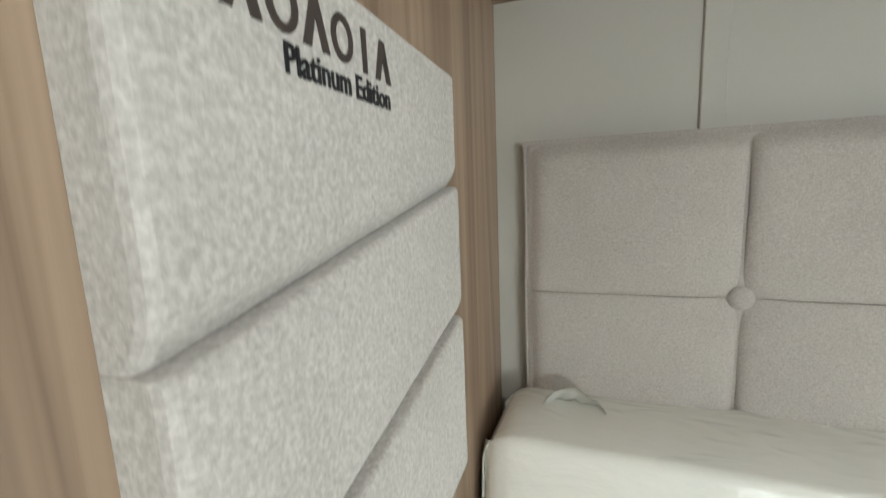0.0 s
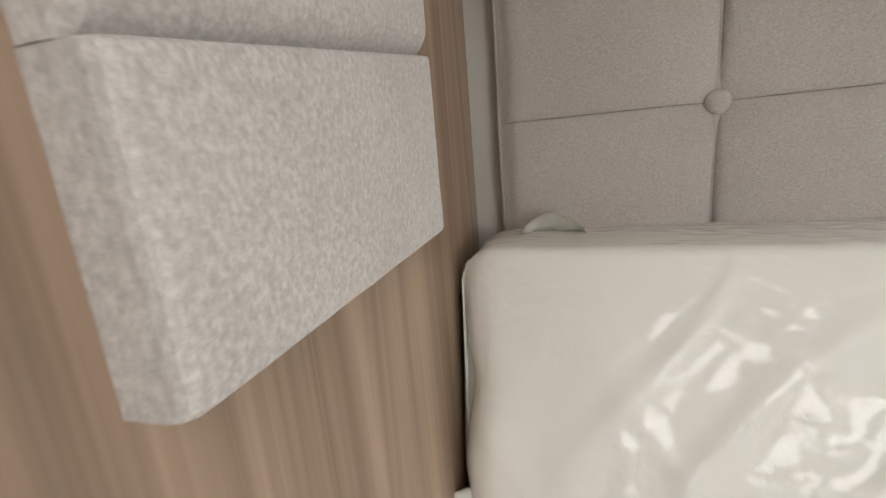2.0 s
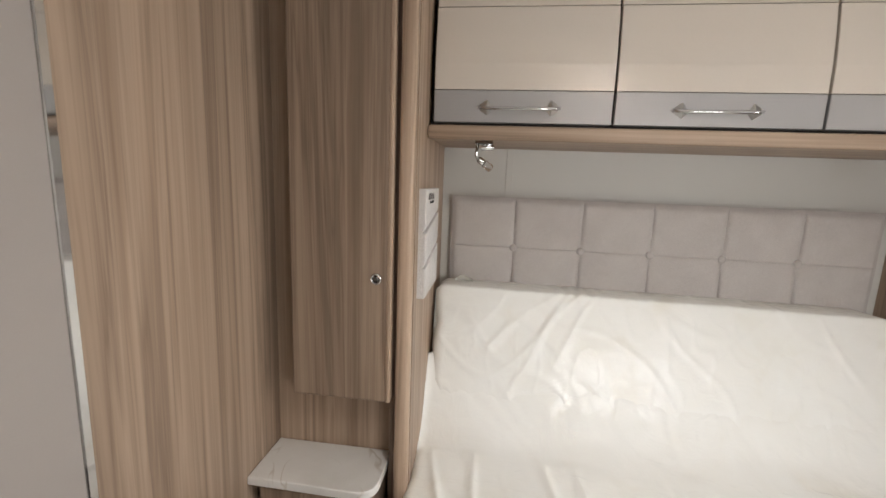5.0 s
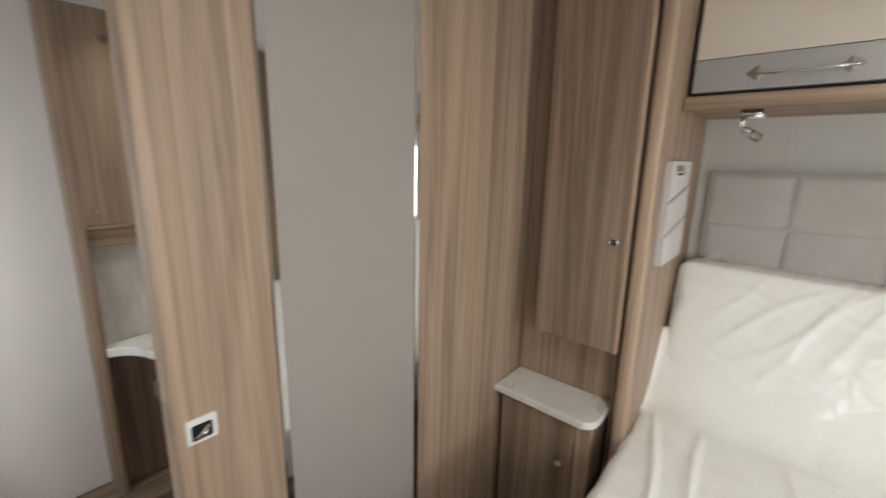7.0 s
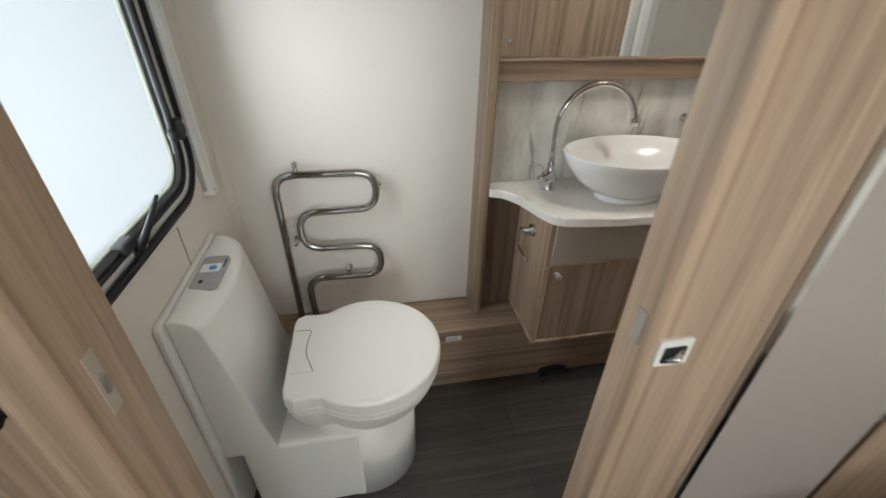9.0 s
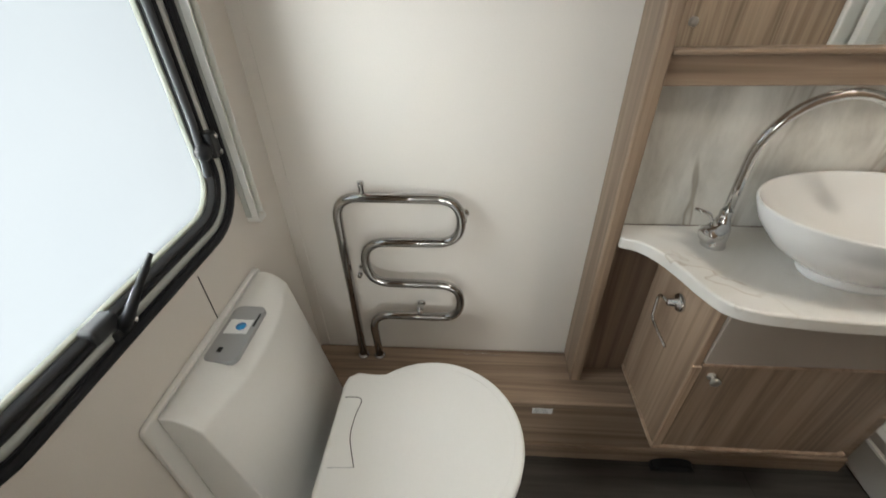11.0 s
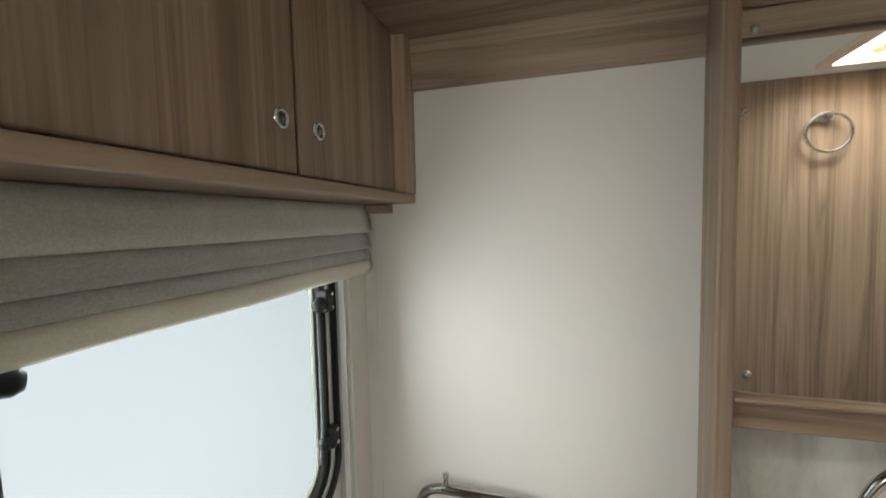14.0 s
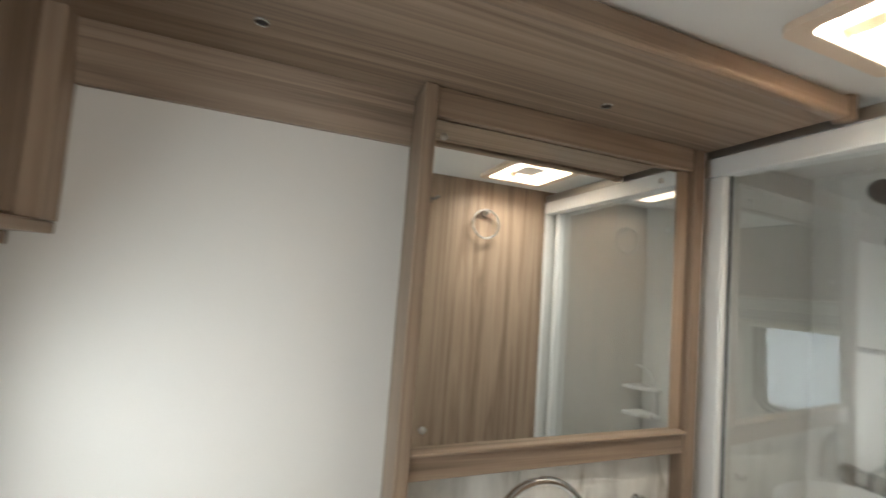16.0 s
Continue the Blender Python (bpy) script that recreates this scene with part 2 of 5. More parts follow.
def wrapped():
    """White mattress ticking in a clear, crinkled plastic wrap."""
    m, nt, b = mat("plastic_wrapped_ticking")
    v = coords(nt)
    n1 = noise_tex(nt, v, 9, 5, 0.6, 1.2)
    c = ramp(nt, noise_tex(nt, v, 5, 3, 0.5, 0.8), [(0.26, (0.84, 0.82, 0.745)), (0.40, (0.88, 0.873, 0.82)), (0.7, (0.90, 0.90, 0.86))])
    nt.links.new(c, b.inputs["Base Color"])
    b.inputs["Roughness"].default_value = 0.6
    b.inputs["Coat Weight"].default_value = 0.55
    b.inputs["Coat Roughness"].default_value = 0.05
    b.inputs["Specular IOR Level"].default_value = 0.3
    wv = nt.nodes.new("ShaderNodeTexNoise")
    wv.noise_type = 'RIDGED_MULTIFRACTAL'
    wv.inputs["Scale"].default_value = 1.0
    wv.inputs["Detail"].default_value = 3
    wv.inputs["Distortion"].default_value = 0.9
    nt.links.new(coords(nt, (20, 42, 30), (0.3, 0.6, 0.5)), wv.inputs["Vector"])
    bp = nt.nodes.new("ShaderNodeBump")
    bp.inputs["Strength"].default_value = 0.7
    bp.inputs["Distance"].default_value = 0.006
    nt.links.new(wv.outputs["Fac"], bp.inputs["Height"])
    nt.links.new(bp.outputs[0], b.inputs["Coat Normal"])
    bump(nt, b, n1, 0.25, 0.01)
    return m


def floor_vinyl():
    m, nt, b = mat("dark_grey_wood_vinyl")
    br = nt.nodes.new("ShaderNodeTexBrick")
    v = coords(nt, (1, 1, 1), (0, 0, radians(90)), offset=False)
    nt.links.new(v, br.inputs["Vector"])
    for k, val in (("Scale", 1.0), ("Mortar Size", 0.0012), ("Brick Width", 0.9), ("Row Height", 0.12)):
        br.inputs[k].default_value = val
    br.inputs["Color1"].default_value = (0.033, 0.030, 0.028, 1)
    br.inputs["Color2"].default_value = (0.057, 0.053, 0.048, 1)
    br.inputs["Mortar"].default_value = (0.018, 0.017, 0.016, 1)
    g = noise_tex(nt, coords(nt, (50, 2.2, 1), offset=False), 1.0, 4, 0.65, 0.5)
    c = mixc(nt, 0.9, br.outputs[0], ramp(nt, g, [(0.3, (0.55, 0.54, 0.53)), (0.7, (1.35, 1.33, 1.3))]), 'MULTIPLY')
    nt.links.new(c, b.inputs["Base Color"])
    b.inputs["Roughness"].default_value = 0.42
    bump(nt, b, g, 0.2, 0.001)
    return m


def mirror_glass():
    m, nt, b = mat("mirror_silvering")
    b.inputs["Base Color"].default_value = (0.86, 0.88, 0.87, 1)
    b.inputs["Metallic"].default_value = 1.0
    b.inputs["Roughness"].default_value = 0.012
    return m


def clear_glass(name, tint, rough=0.0, weight=1.0, ior=1.45):
    m, nt, b = mat(name)
    b.inputs["Base Color"].default_value = (*tint, 1)
    b.inputs["Transmission Weight"].default_value = weight
    b.inputs["Roughness"].default_value = rough
    b.inputs["IOR"].default_value = ior
    return m


def frosted():
    """Milky double-glazed acrylic that scatters the daylight behind it."""
    m, nt, b = mat("frosted_acrylic")
    t = nt.nodes.new("ShaderNodeBsdfTranslucent")
    c = ramp(nt, noise_tex(nt, coords(nt), 2.2, 2), [(0.3, (0.150, 0.157, 0.163)), (0.7, (0.161, 0.166, 0.170))])
    nt.links.new(c, t.inputs[0])
    g = nt.nodes.new("ShaderNodeBsdfGlossy")
    g.inputs["Roughness"].default_value = 0.4
    mx = nt.nodes.new("ShaderNodeMixShader")
    mx.inputs[0].default_value = 0.04
    nt.links.new(t.outputs[0], mx.inputs[1])
    nt.links.new(g.outputs[0], mx.inputs[2])
    nt.links.new(mx.outputs[0], nt.nodes["Material Output"].inputs[0])
    return m


MARBLE, SPLASH, WRAP, VINYL, MIRROR = marble(), splash_marble(), wrapped(), floor_vinyl(), mirror_glass()
# plain glass with its index raised, to strengthen the window's reflection
GLASS = clear_glass("reflective_shower_glass", (0.97, 0.98, 0.975), ior=2.4)
ACRYLIC = clear_glass("clear_acrylic", (0.97, 0.97, 0.97))
FROST = frosted()


# ---- shape helpers ----
def thing(name, at, label, category, group="", kind=""):
    ob = new(name)
    ob.empty_display_size = 0.05
    ob.location = at
    return tagged(ob, label, category, group, kind)


def base_of(ob):
    p = Vector((0, 0, 0))
    while ob is not None:
        p += ob.location
        ob = ob.parent
    return p


def part(name, bm, material, parent=None, label="", smooth=False):
    """Links a mesh made in world places as one object, under a thing or a part of it."""
    if parent is not None:
        bmesh.ops.translate(bm, verts=bm.verts, vec=-base_of(parent))
    me = bpy.data.meshes.new(name)
    bm.to_mesh(me)
    bm.free()
    me.materials.append(material)
    if smooth:
        for p in me.polygons:
            p.use_smooth = True
    ob = new(name, me)
    if parent is not None:
        ob.parent = parent
    if label:
        ob["label"] = label
    return ob


def box(lo, hi, bevel=0.0, seg=2, bm=None):
    out = bm or bmesh.new()
    b = bmesh.new()
    bmesh.ops.create_cube(b, size=1)
    for v in b.verts:
        v.co = Vector([(l + h) / 2 + c * (h - l) for l, h, c in zip(lo, hi, v.co)])
    if bevel:
        bmesh.ops.bevel(b, geom=list(b.edges), offset=bevel, segments=seg, affect='EDGES', profile=0.5)
    if bm is None:
        out.free()
        return b
    me = bpy.data.meshes.new("tmp")
    b.to_mesh(me)
    b.free()
    out.from_mesh(me)
    bpy.data.meshes.remove(me)
    return out


def prism(outline, lo, hi, axis="z", bevel=0.0, seg=2):
    """A plate: an outline of (a, b) points drawn along one axis. axis z: (x, y); x: (y, z); y: (x, z)."""
    bm = bmesh.new()
    put = {"z": lambda a, b, c: (a, b, c), "x": lambda a, b, c: (c, a, b), "y": lambda a, b, c: (a, c, b)}[axis]
    low = [bm.verts.new(put(a, b, lo)) for a, b in outline]
    top = [bm.verts.new(put(a, b, hi)) for a, b in outline]
    f1, f2 = bm.faces.new(low), bm.faces.new(top)
    n = len(outline)
    for i in range(n):
        bm.faces.new((low[i], low[(i + 1) % n], top[(i + 1) % n], top[i]))
    bmesh.ops.recalc_face_normals(bm, faces=bm.faces)
    if bevel:
        rim = [e for e in bm.edges if (e in f1.edges or e in f2.edges)]
        bmesh.ops.bevel(bm, geom=rim, offset=bevel, segments=seg, affect='EDGES', profile=0.5)
    return bm


def rounded_rect(a0, b0, a1, b1, r, n=6):
    pts = []
    for ca, cb, s in ((a1 - r, b1 - r, 0), (a0 + r, b1 - r, 90), (a0 + r, b0 + r, 180), (a1 - r, b0 + r, 270)):
        for i in range(n + 1):
            t = radians(s + 90 * i / n)
            pts.append((ca + r * math.cos(t), cb + r * math.sin(t)))
    return pts


def ring_plate(outer, inner, lo, hi, axis):
    """A frame between two outlines with as many points each."""
    bm = bmesh.new()
    put = {"z": lambda a, b, c: (a, b, c), "x": lambda a, b, c: (c, a, b), "y": lambda a, b, c: (a, c, b)}[axis]
    rows = [[bm.verts.new(put(a, b, c)) for a, b in line] for line, c in ((outer, lo), (outer, hi), (inner, hi), (inner, lo))]
    n = len(outer)
    for k in range(4):
        r, s = rows[k], rows[(k + 1) % 4]
        for i in range(n):
            bm.faces.new((r[i], r[(i + 1) % n], s[(i + 1) % n], s[i]))
    bmesh.ops.recalc_face_normals(bm, faces=bm.faces)
    return bm


def smooth_path(points, r, n=6):
    """A bent line: corners of the given points rounded by radius r."""
    pts = [Vector(p) for p in points]
    out = [pts[0]]
    for a, p, b in zip(pts, pts[1:], pts[2:]):
        u, w = (a - p), (b - p)
        k = min(r, u.length * 0.49, w.length * 0.49)
        s, e = p + u.normalized() * k, p + w.normalized() * k
        for i in range(n + 1):
            t = i / n
            out.append(s.lerp(p, t).lerp(p.lerp(e, t), t))
    out.append(pts[-1])
    return out


def tube(points, radius, sides=12, bm=None, caps=True):
    bm = bm or bmesh.new()
    pts = [Vector(p) for p in points]
    rings, up = [], None
    for i, p in enumerate(pts):
        d = (pts[min(i + 1, len(pts) - 1)] - pts[max(i - 1, 0)]).normalized()
        if up is None:
            up = d.orthogonal().normalized()
        up = (up - d * up.dot(d)).normalized()
        side = d.cross(up)
        rad = radius[i] if isinstance(radius, (list, tuple)) else radius
        rings.append([bm.verts.new(p + rad * (math.cos(t) * up + math.sin(t) * side)) for t in (2 * math.pi * k / sides for k in range(sides))])
    for r, s in zip(rings, rings[1:]):
        for k in range(sides):
            bm.faces.new((r[k], r[(k + 1) % sides], s[(k + 1) % sides], s[k]))
    if caps:
        bm.faces.new(rings[0][::-1])
        bm.faces.new(rings[-1])
    return bm


def lathe(profile, m=None, sides=32, sx=1.0, sy=1.0):
    """Turns (radius, height) points round the z axis, then moves by m."""
    bm = bmesh.new()
    rings = []
    for r, z in profile:
        if r < 1e-6:
            rings.append([bm.verts.new((0, 0, z))] * sides)
        else:
            rings.append([bm.verts.new((sx * r * math.cos(t), sy * r * math.sin(t), z)) for t in (2 * math.pi * k / sides for k in range(sides))])
    for a, b in zip(rings, rings[1:]):
        for k in range(sides):
            q = []
            for v in (a[k], a[(k + 1) % sides], b[(k + 1) % sides], b[k]):
                if v not in q:
                    q.append(v)
            if len(q) > 2:
                bm.faces.new(q)
    bmesh.ops.recalc_face_normals(bm, faces=bm.faces)
    if m is not None:
        bmesh.ops.transform(bm, matrix=m, verts=bm.verts)
    return bm


def axis_pose(at, direction):
    return Matrix.Translation(at) @ Vector(direction).to_track_quat("Z", "Y").to_matrix().to_4x4()


def setting(name, bm, material, label, category="wall", smooth=False):
    return tagged(part(name, bm, material, None, "", smooth), label, category, "", "structure")


def button_lock(parent, at, direction, r=0.013):
    """A push-button furniture catch: chrome ring with a sunk button."""
    k = part("push_lock", lathe([(r, 0), (r, 0.003), (r * 0.86, 0.006), (r * 0.66, 0.006), (r * 0.62, 0.002)], axis_pose(at, direction), 20), CHROME, parent, "round chrome push lock", True)
    part("button", lathe([(r * 0.60, 0.001), (r * 0.58, 0.004), (r * 0.3, 0.0055), (0, 0.0058)], axis_pose(at, direction), 16), DARK_METAL, k, "", True)
    return k


# ---- the shell of the caravan ----
FLOOR, CEIL = 0.02, 1.965
XP, XQ, XE = -0.472, -0.522, -1.395      # partition: bedroom side, washroom side; end wall
YW, YH, XF = -1.75, 0.50, 3.6           # window wall, headboard wall, front wall

setting("floor", box((XE - 0.05, YW - 0.06, -0.04), (XF + 0.05, YH + 0.05, FLOOR)), VINYL, "dark grey wood-plank vinyl floor of the caravan", "floor")
setting("wall_end", box((XE - 0.035, YW - 0.05, FLOOR), (XE, YH + 0.03, 2.0)), WALL, "plain cream wallboard at the end of the washroom")
WIN = (-1.238, 0.876, -0.620, 1.535)


def wall_with_hole(name, x0, x1, hole, material, label, r=0.11):
    outer = rounded_rect(x0, FLOOR, x1, 2.0, 0.0005)
    return setting(name, ring_plate(outer, rounded_rect(*hole, r), YW - 0.045, YW, "y"), material, label)


wall_with_hole("wall_window", XE, XQ, WIN, WALL, "cream wallboard round the frosted washroom window")
# the hole in this bedroom wall is unseen, made for the added side lamp
wall_with_hole("wall_window_bedroom", XQ + 0.002, XF, (0.75, 0.97, 1.55, 1.47), WALL_BED, "grey wallboard of the bedroom side")
setting("wall_headboard", box((XQ, YH, FLOOR), (XF, YH + 0.035, 2.0)), WALL_BED, "pale grey wallboard behind the headboard")
setting("wall_shower_back", box((XE, YH - 0.004, FLOOR), (XQ - 0.002, YH + 0.03, 2.0)), SHOWER_WALL, "grey shower wall panel")
setting("wall_shower_end", box((XE + 0.001, -0.08, FLOOR), (XE + 0.006, YH - 0.005, 1.96)), SHOWER_WALL, "grey shower wall panel")
# unseen closing wall; its opening is added for the lounge lamp
setting("wall_front", ring_plate(rounded_rect(YW, FLOOR, YH, 2.0, 0.0005), rounded_rect(-1.5, 0.9, 0.25, 1.6, 0.1), XF, XF + 0.04, "x"), WALL_BED, "plain wall that closes the lounge end")
DOOR_L, DOOR_R = -1.56, -1.008
setting("wall_partition", box((XQ, DOOR_R + 0.02, FLOOR), (XP, YH, 2.0)), WOOD_Z, "driftwood laminate partition between bedroom and washroom")
setting("wall_partition_corner", box((XQ, YW, FLOOR), (XP, DOOR_L - 0.012, 2.0)), WOOD_Z, "driftwood laminate partition beside the doorway")
setting("wall_lintel", box((XQ, DOOR_L - 0.012, 1.92), (XP, DOOR_R + 0.02, 2.0)), WOOD_Y, "driftwood laminate strip above the doorway")

jamb = setting("door_frame_right", box((XQ - 0.008, DOOR_R, FLOOR), (XP + 0.002, DOOR_R + 0.05, 1.92), 0.006), WOOD_EDGE, "rounded driftwood door post", "door frame")
part("strike_plate", box((-0.500, DOOR_R - 0.0015, 0.945), (-0.484, DOOR_R + 0.002, 0.995), 0.001, 1), SATIN, jamb, "small steel strike plate")
jamb = setting("door_frame_left", box((-0.490, DOOR_L - 0.05, FLOOR), (-0.420, DOOR_L, 1.92), 0.008), WOOD_EDGE, "rounded driftwood door post with a latch plate", "door frame")
plate = part("latch_plate", box((-0.462, DOOR_L - 0.002, 0.985), (-0.447, DOOR_L + 0.001, 1.055), 0.0005, 1), TAUPE, jamb, "steel latch plate")
part("latch", box((-0.458, DOOR_L, 1.008), (-0.451, DOOR_L + 0.004, 1.030), 0.0015, 1), SATIN, plate)

# ceilings with their rooflight openings
RL = (-0.905, -0.514, -0.625, -0.234)
setting("ceiling_washroom", ring_plate(rounded_rect(XE, YW, XQ, YH, 0.0005), rounded_rect(*RL, 0.02), CEIL, 2.0, "z"), CEILING, "white ceiling board over the washroom", "ceiling")
# unseen opening, cut so the added bedroom lamp can shine in
RB = (0.35, -1.05, 0.75, -0.65)
setting("ceiling_bedroom", ring_plate(rounded_rect(XP, YW, XF, YH, 0.0005), rounded_rect(*RB, 0.02), CEIL, 2.0, "z"), CEILING, "white ceiling board over the bedroom", "ceiling")


def rooflight(name, r, label):
    t = thing(name, ((r[0] + r[2]) / 2, (r[1] + r[3]) / 2, CEIL), label, "rooflight")
    part("surround", ring_plate(rounded_rect(r[0] - 0.008, r[1] - 0.008, r[2] + 0.008, r[3] + 0.008, 0.02), rounded_rect(r[0] + 0.020, r[1] + 0.020, r[2] - 0.020, r[3] - 0.020, 0.02), CEIL - 0.014, CEIL - 0.001, "z"), PEACH, t, "beige plastic surround")
    part("shaft", ring_plate(rounded_rect(r[0] + 0.004, r[1] + 0.004, r[2] - 0.004, r[3] - 0.004, 0.02), rounded_rect(r[0] + 0.012, r[1] + 0.012, r[2] - 0.012, r[3] - 0.012, 0.02), CEIL - 0.001, 2.006, "z"), PEACH, t)
    dome = part("dome", prism(rounded_rect(r[0], r[1], r[2], r[3], 0.03), 2.007, 2.013), FROST, t, "milky acrylic dome")
    dome.visible_shadow = False
    cx, cy = (r[0] + r[2]) / 2, (r[1] + r[3]) / 2
    bar = part("crossbar", box((r[0] + 0.012, cy - 0.02, 1.985), (r[2] - 0.012, cy + 0.02, 1.995), 0.004), PEACH, t)
    part("catch", prism(rounded_rect(cx - 0.05, cy - 0.045, cx + 0.05, cy + 0.045, 0.015), 1.965, 1.985, "z", 0.004), WHITE_PL, bar, "white winding catch")
    return t


rooflight("rooflight", RL, "small beige-framed rooflight with a milky dome in the washroom ceiling")
# added out of view, only to bring light onto the bed
rooflight("rooflight", RB, "unseen beige-framed rooflight with a milky dome, added to light the bed")

# window in the washroom
w = tagged(new("window_1"), "frosted acrylic caravan window with black rubber seals", "window", "", "structure")
w.location = (-0.93, YW, 0.868)


def inset(r, d):
    return (r[0] + d, r[1] + d, r[2] - d, r[3] - d)


def band(name, d0, d1, y0, y1, material, label=""):
    return part(name, ring_plate(rounded_rect(*inset(WIN, d0), 0.115 - d0, 10), rounded_rect(*inset(WIN, d1), 0.115 - d1, 10), y0, y1, "y"), material, w, label, True)


band("outer_seal", 0.001, 0.013, -1.79, -1.743, DARK, "black rubber seal")
band("seal_bead", 0.0132, 0.0185, -1.79, -1.747, DARK, "narrow black bead beside the seal")
band("frame_strip", 0.0188, 0.0300, -1.79, -1.749, FRAME_GREY, "pale grey inner frame")
band("inner_seal", 0.0302, 0.0362, -1.79, -1.752, DARK, "black rubber seal")
band("inner_bead", 0.0366, 0.0450, -1.79, -1.757, DARK_GREY, "dark grey rubber bead")
band("pane_rim", 0.0452, 0.0500, -1.79, -1.770, OFFWHITE, "pale pane rim")
pane = part("pane", prism(rounded_rect(*inset(WIN, 0.047), 0.065, 8), -1.786, -1.778, "y"), FROST, w, "white frosted acrylic pane")
pane.visible_shadow = False
# stays and catches
part("stay", tube(smooth_path([(-1.193, -1.757, 1.33), (-1.188, -1.753, 1.06), (-1.178, -1.755, 0.985)], 0.03), 0.0065), DARK_GREY, w, "dark telescopic window stay", True)
part("stay", tube(smooth_path([(-0.667, -1.757, 1.33), (-0.672, -1.753, 1.06), (-0.682, -1.755, 0.985)], 0.03), 0.0065), DARK_GREY, w, "dark telescopic window stay", True)


def stay_bracket(x, z, s):
    b = part("stay_bracket", box((x - 0.013, -1.768, z - 0.024), (x + 0.013, -1.735, z + 0.024), 0.005), BLACKPL, w, "black stay bracket with chrome screws")
    part("pivot", lathe([(0.014, 0), (0.014, 0.018), (0.009, 0.026), (0, 0.027)], axis_pose((x + s * 0.012, -1.752, z - 0.004), (s, 0.3, -0.2)), 14), BLACKPL, b, "", True)
    for dz in (0.014, -0.015):
        part("screw", lathe([(0.0045, 0), (0.0045, 0.002), (0, 0.003)], axis_pose((x - s * 0.006, -1.735, z + dz), (0, 1, 0)), 10), CHROME, b, "", True)


for x, s in ((-1.204, 1), (-0.656, -1)):
    for z in ((1.335, 1.035) if s > 0 else (1.365, 1.065)):
        stay_bracket(x, z, s)
x = -0.897
c = part("window_catch", box((x - 0.022, -1.775, 0.890), (x + 0.022, -1.745, 0.906), 0.004), BLACKPL, w, "black plastic window catch")
lever = smooth_path([(x + 0.002, -1.752, 0.900), (x - 0.002, -1.738, 0.915), (x - 0.016, -1.727, 0.940), (x - 0.050, -1.720, 0.968), (x - 0.062, -1.718, 0.978)], 0.02)
part("lever", tube(lever, [0.011 - 0.0075 * (i / (len(lever) - 1)) ** 0.7 for i in range(len(lever))], 10), BLACKPL, c, "", True)
part("knob", box((x - 0.002, -1.772, 0.905), (x + 0.042, -1.748, 0.930), 0.006, 3), DARK_GREY, c)
part("screw", lathe([(0.0045, 0), (0.0045, 0.002), (0, 0.003)], axis_pose((x - 0.016, -1.745, 0.898), (0, 1, 0)), 10), CHROME, c, "", True)

rail = thing("blind_rail", (-1.254, YW, 0.862), "off-white aluminium side rail of the window blind", "blind rail")
part("channel", box((-1.264, -1.75, 0.862), (-1.244, -1.736, 1.376), 0.001, 1), RAIL_GREEN, rail, "pale green guide channel")
for x0 in (-1.2675, -1.2435):
    part("lip", box((x0, -1.75, 0.862), (x0 + 0.003, -1.724, 1.376), 0.001, 1), WHITE_FRAME, rail, "thin white lip")
part("side_fin", box((-1.285, -1.75, 0.872), (-1.268, -1.744, 1.376), 0.001, 1), TAUPE_PALE, rail, "grey cover fin")
part("inner_fin", box((-1.2400, -1.7495, 0.862), (-1.2385, -1.738, 1.376), 0.001, 1), FRAME_GREY, rail, "grey inner fin")
part("end_cap", box((-1.269, -1.75, 0.850), (-1.240, -1.722, 0.8615), 0.002), WHITE_PL, rail, "white plastic end cap")
rail2 = copy_thing(rail, Matrix.Translation((-0.592, YW, 0.862)))
setting("trim", box((XE + 0.001, YW + 0.024, 0.30), (XE + 0.004, YW + 0.032, 1.55), 0.001, 1), WALL, "thin cream cover strip in the wall corner", "trim")
setting("trim", box((-1.052, YW + 0.0005, 0.30), (-1.050, YW + 0.0012, 0.86)), GAP, "fine joint in the wallboard under the window", "trim")

# folded fabric blind under the locker
blind = thing("roman_blind", (-0.93, -1.72, 1.35), "grey-green fabric blind drawn up in soft folds above the window", "blind")


def fold(name, prof, material, label):
    """A cloth strip hung between two ends, with a slow sag along its length."""
    bm = bmesh.new()
    n, x0, x1 = 28, -1.368, -0.524
    rows = []
    for i in range(n + 1):
        x = x0 + (x1 - x0) * i / n
        rows.append([bm.verts.new((x, y + 0.0015 * noise.noise((x * 5, z * 20, 1.3)), z - 0.003 * math.sin(math.pi * i / n) + 0.002 * noise.noise((x * 4, z * 9, 4)))) for y, z in prof])
    for a, b in zip(rows, rows[1:]):
        for k in range(len(prof)):
            q = (k + 1) % len(prof)
            bm.faces.new((a[k], a[q], b[q], b[k]))
    bm.faces.new(rows[0][::-1])
    bm.faces.new(rows[-1])
    bmesh.ops.recalc_face_normals(bm, faces=bm.faces)
    return part(name, bm, material, blind, label, True)


fold("top_fold", [(-1.742, 1.5445), (-1.732, 1.5445), (-1.727, 1.523), (-1.721, 1.498), (-1.717, 1.483), (-1.720, 1.478), (-1.742, 1.479)], BLIND_FABRIC, "grey-green top fold")
# these two folds have their shade painted in by the darker cloth
fold("fold", [(-1.742, 1.477), (-1.729, 1.477), (-1.727, 1.463), (-1.720, 1.447), (-1.717, 1.442), (-1.720, 1.439), (-1.742, 1.44)], BLIND_SHADED, "middle fold in the shaded cloth tone")
fold("lower_fold", [(-1.742, 1.438), (-1.731, 1.438), (-1.728, 1.427), (-1.722, 1.412), (-1.742, 1.412)], BLIND_SHADED, "lower fold in the shaded cloth tone")
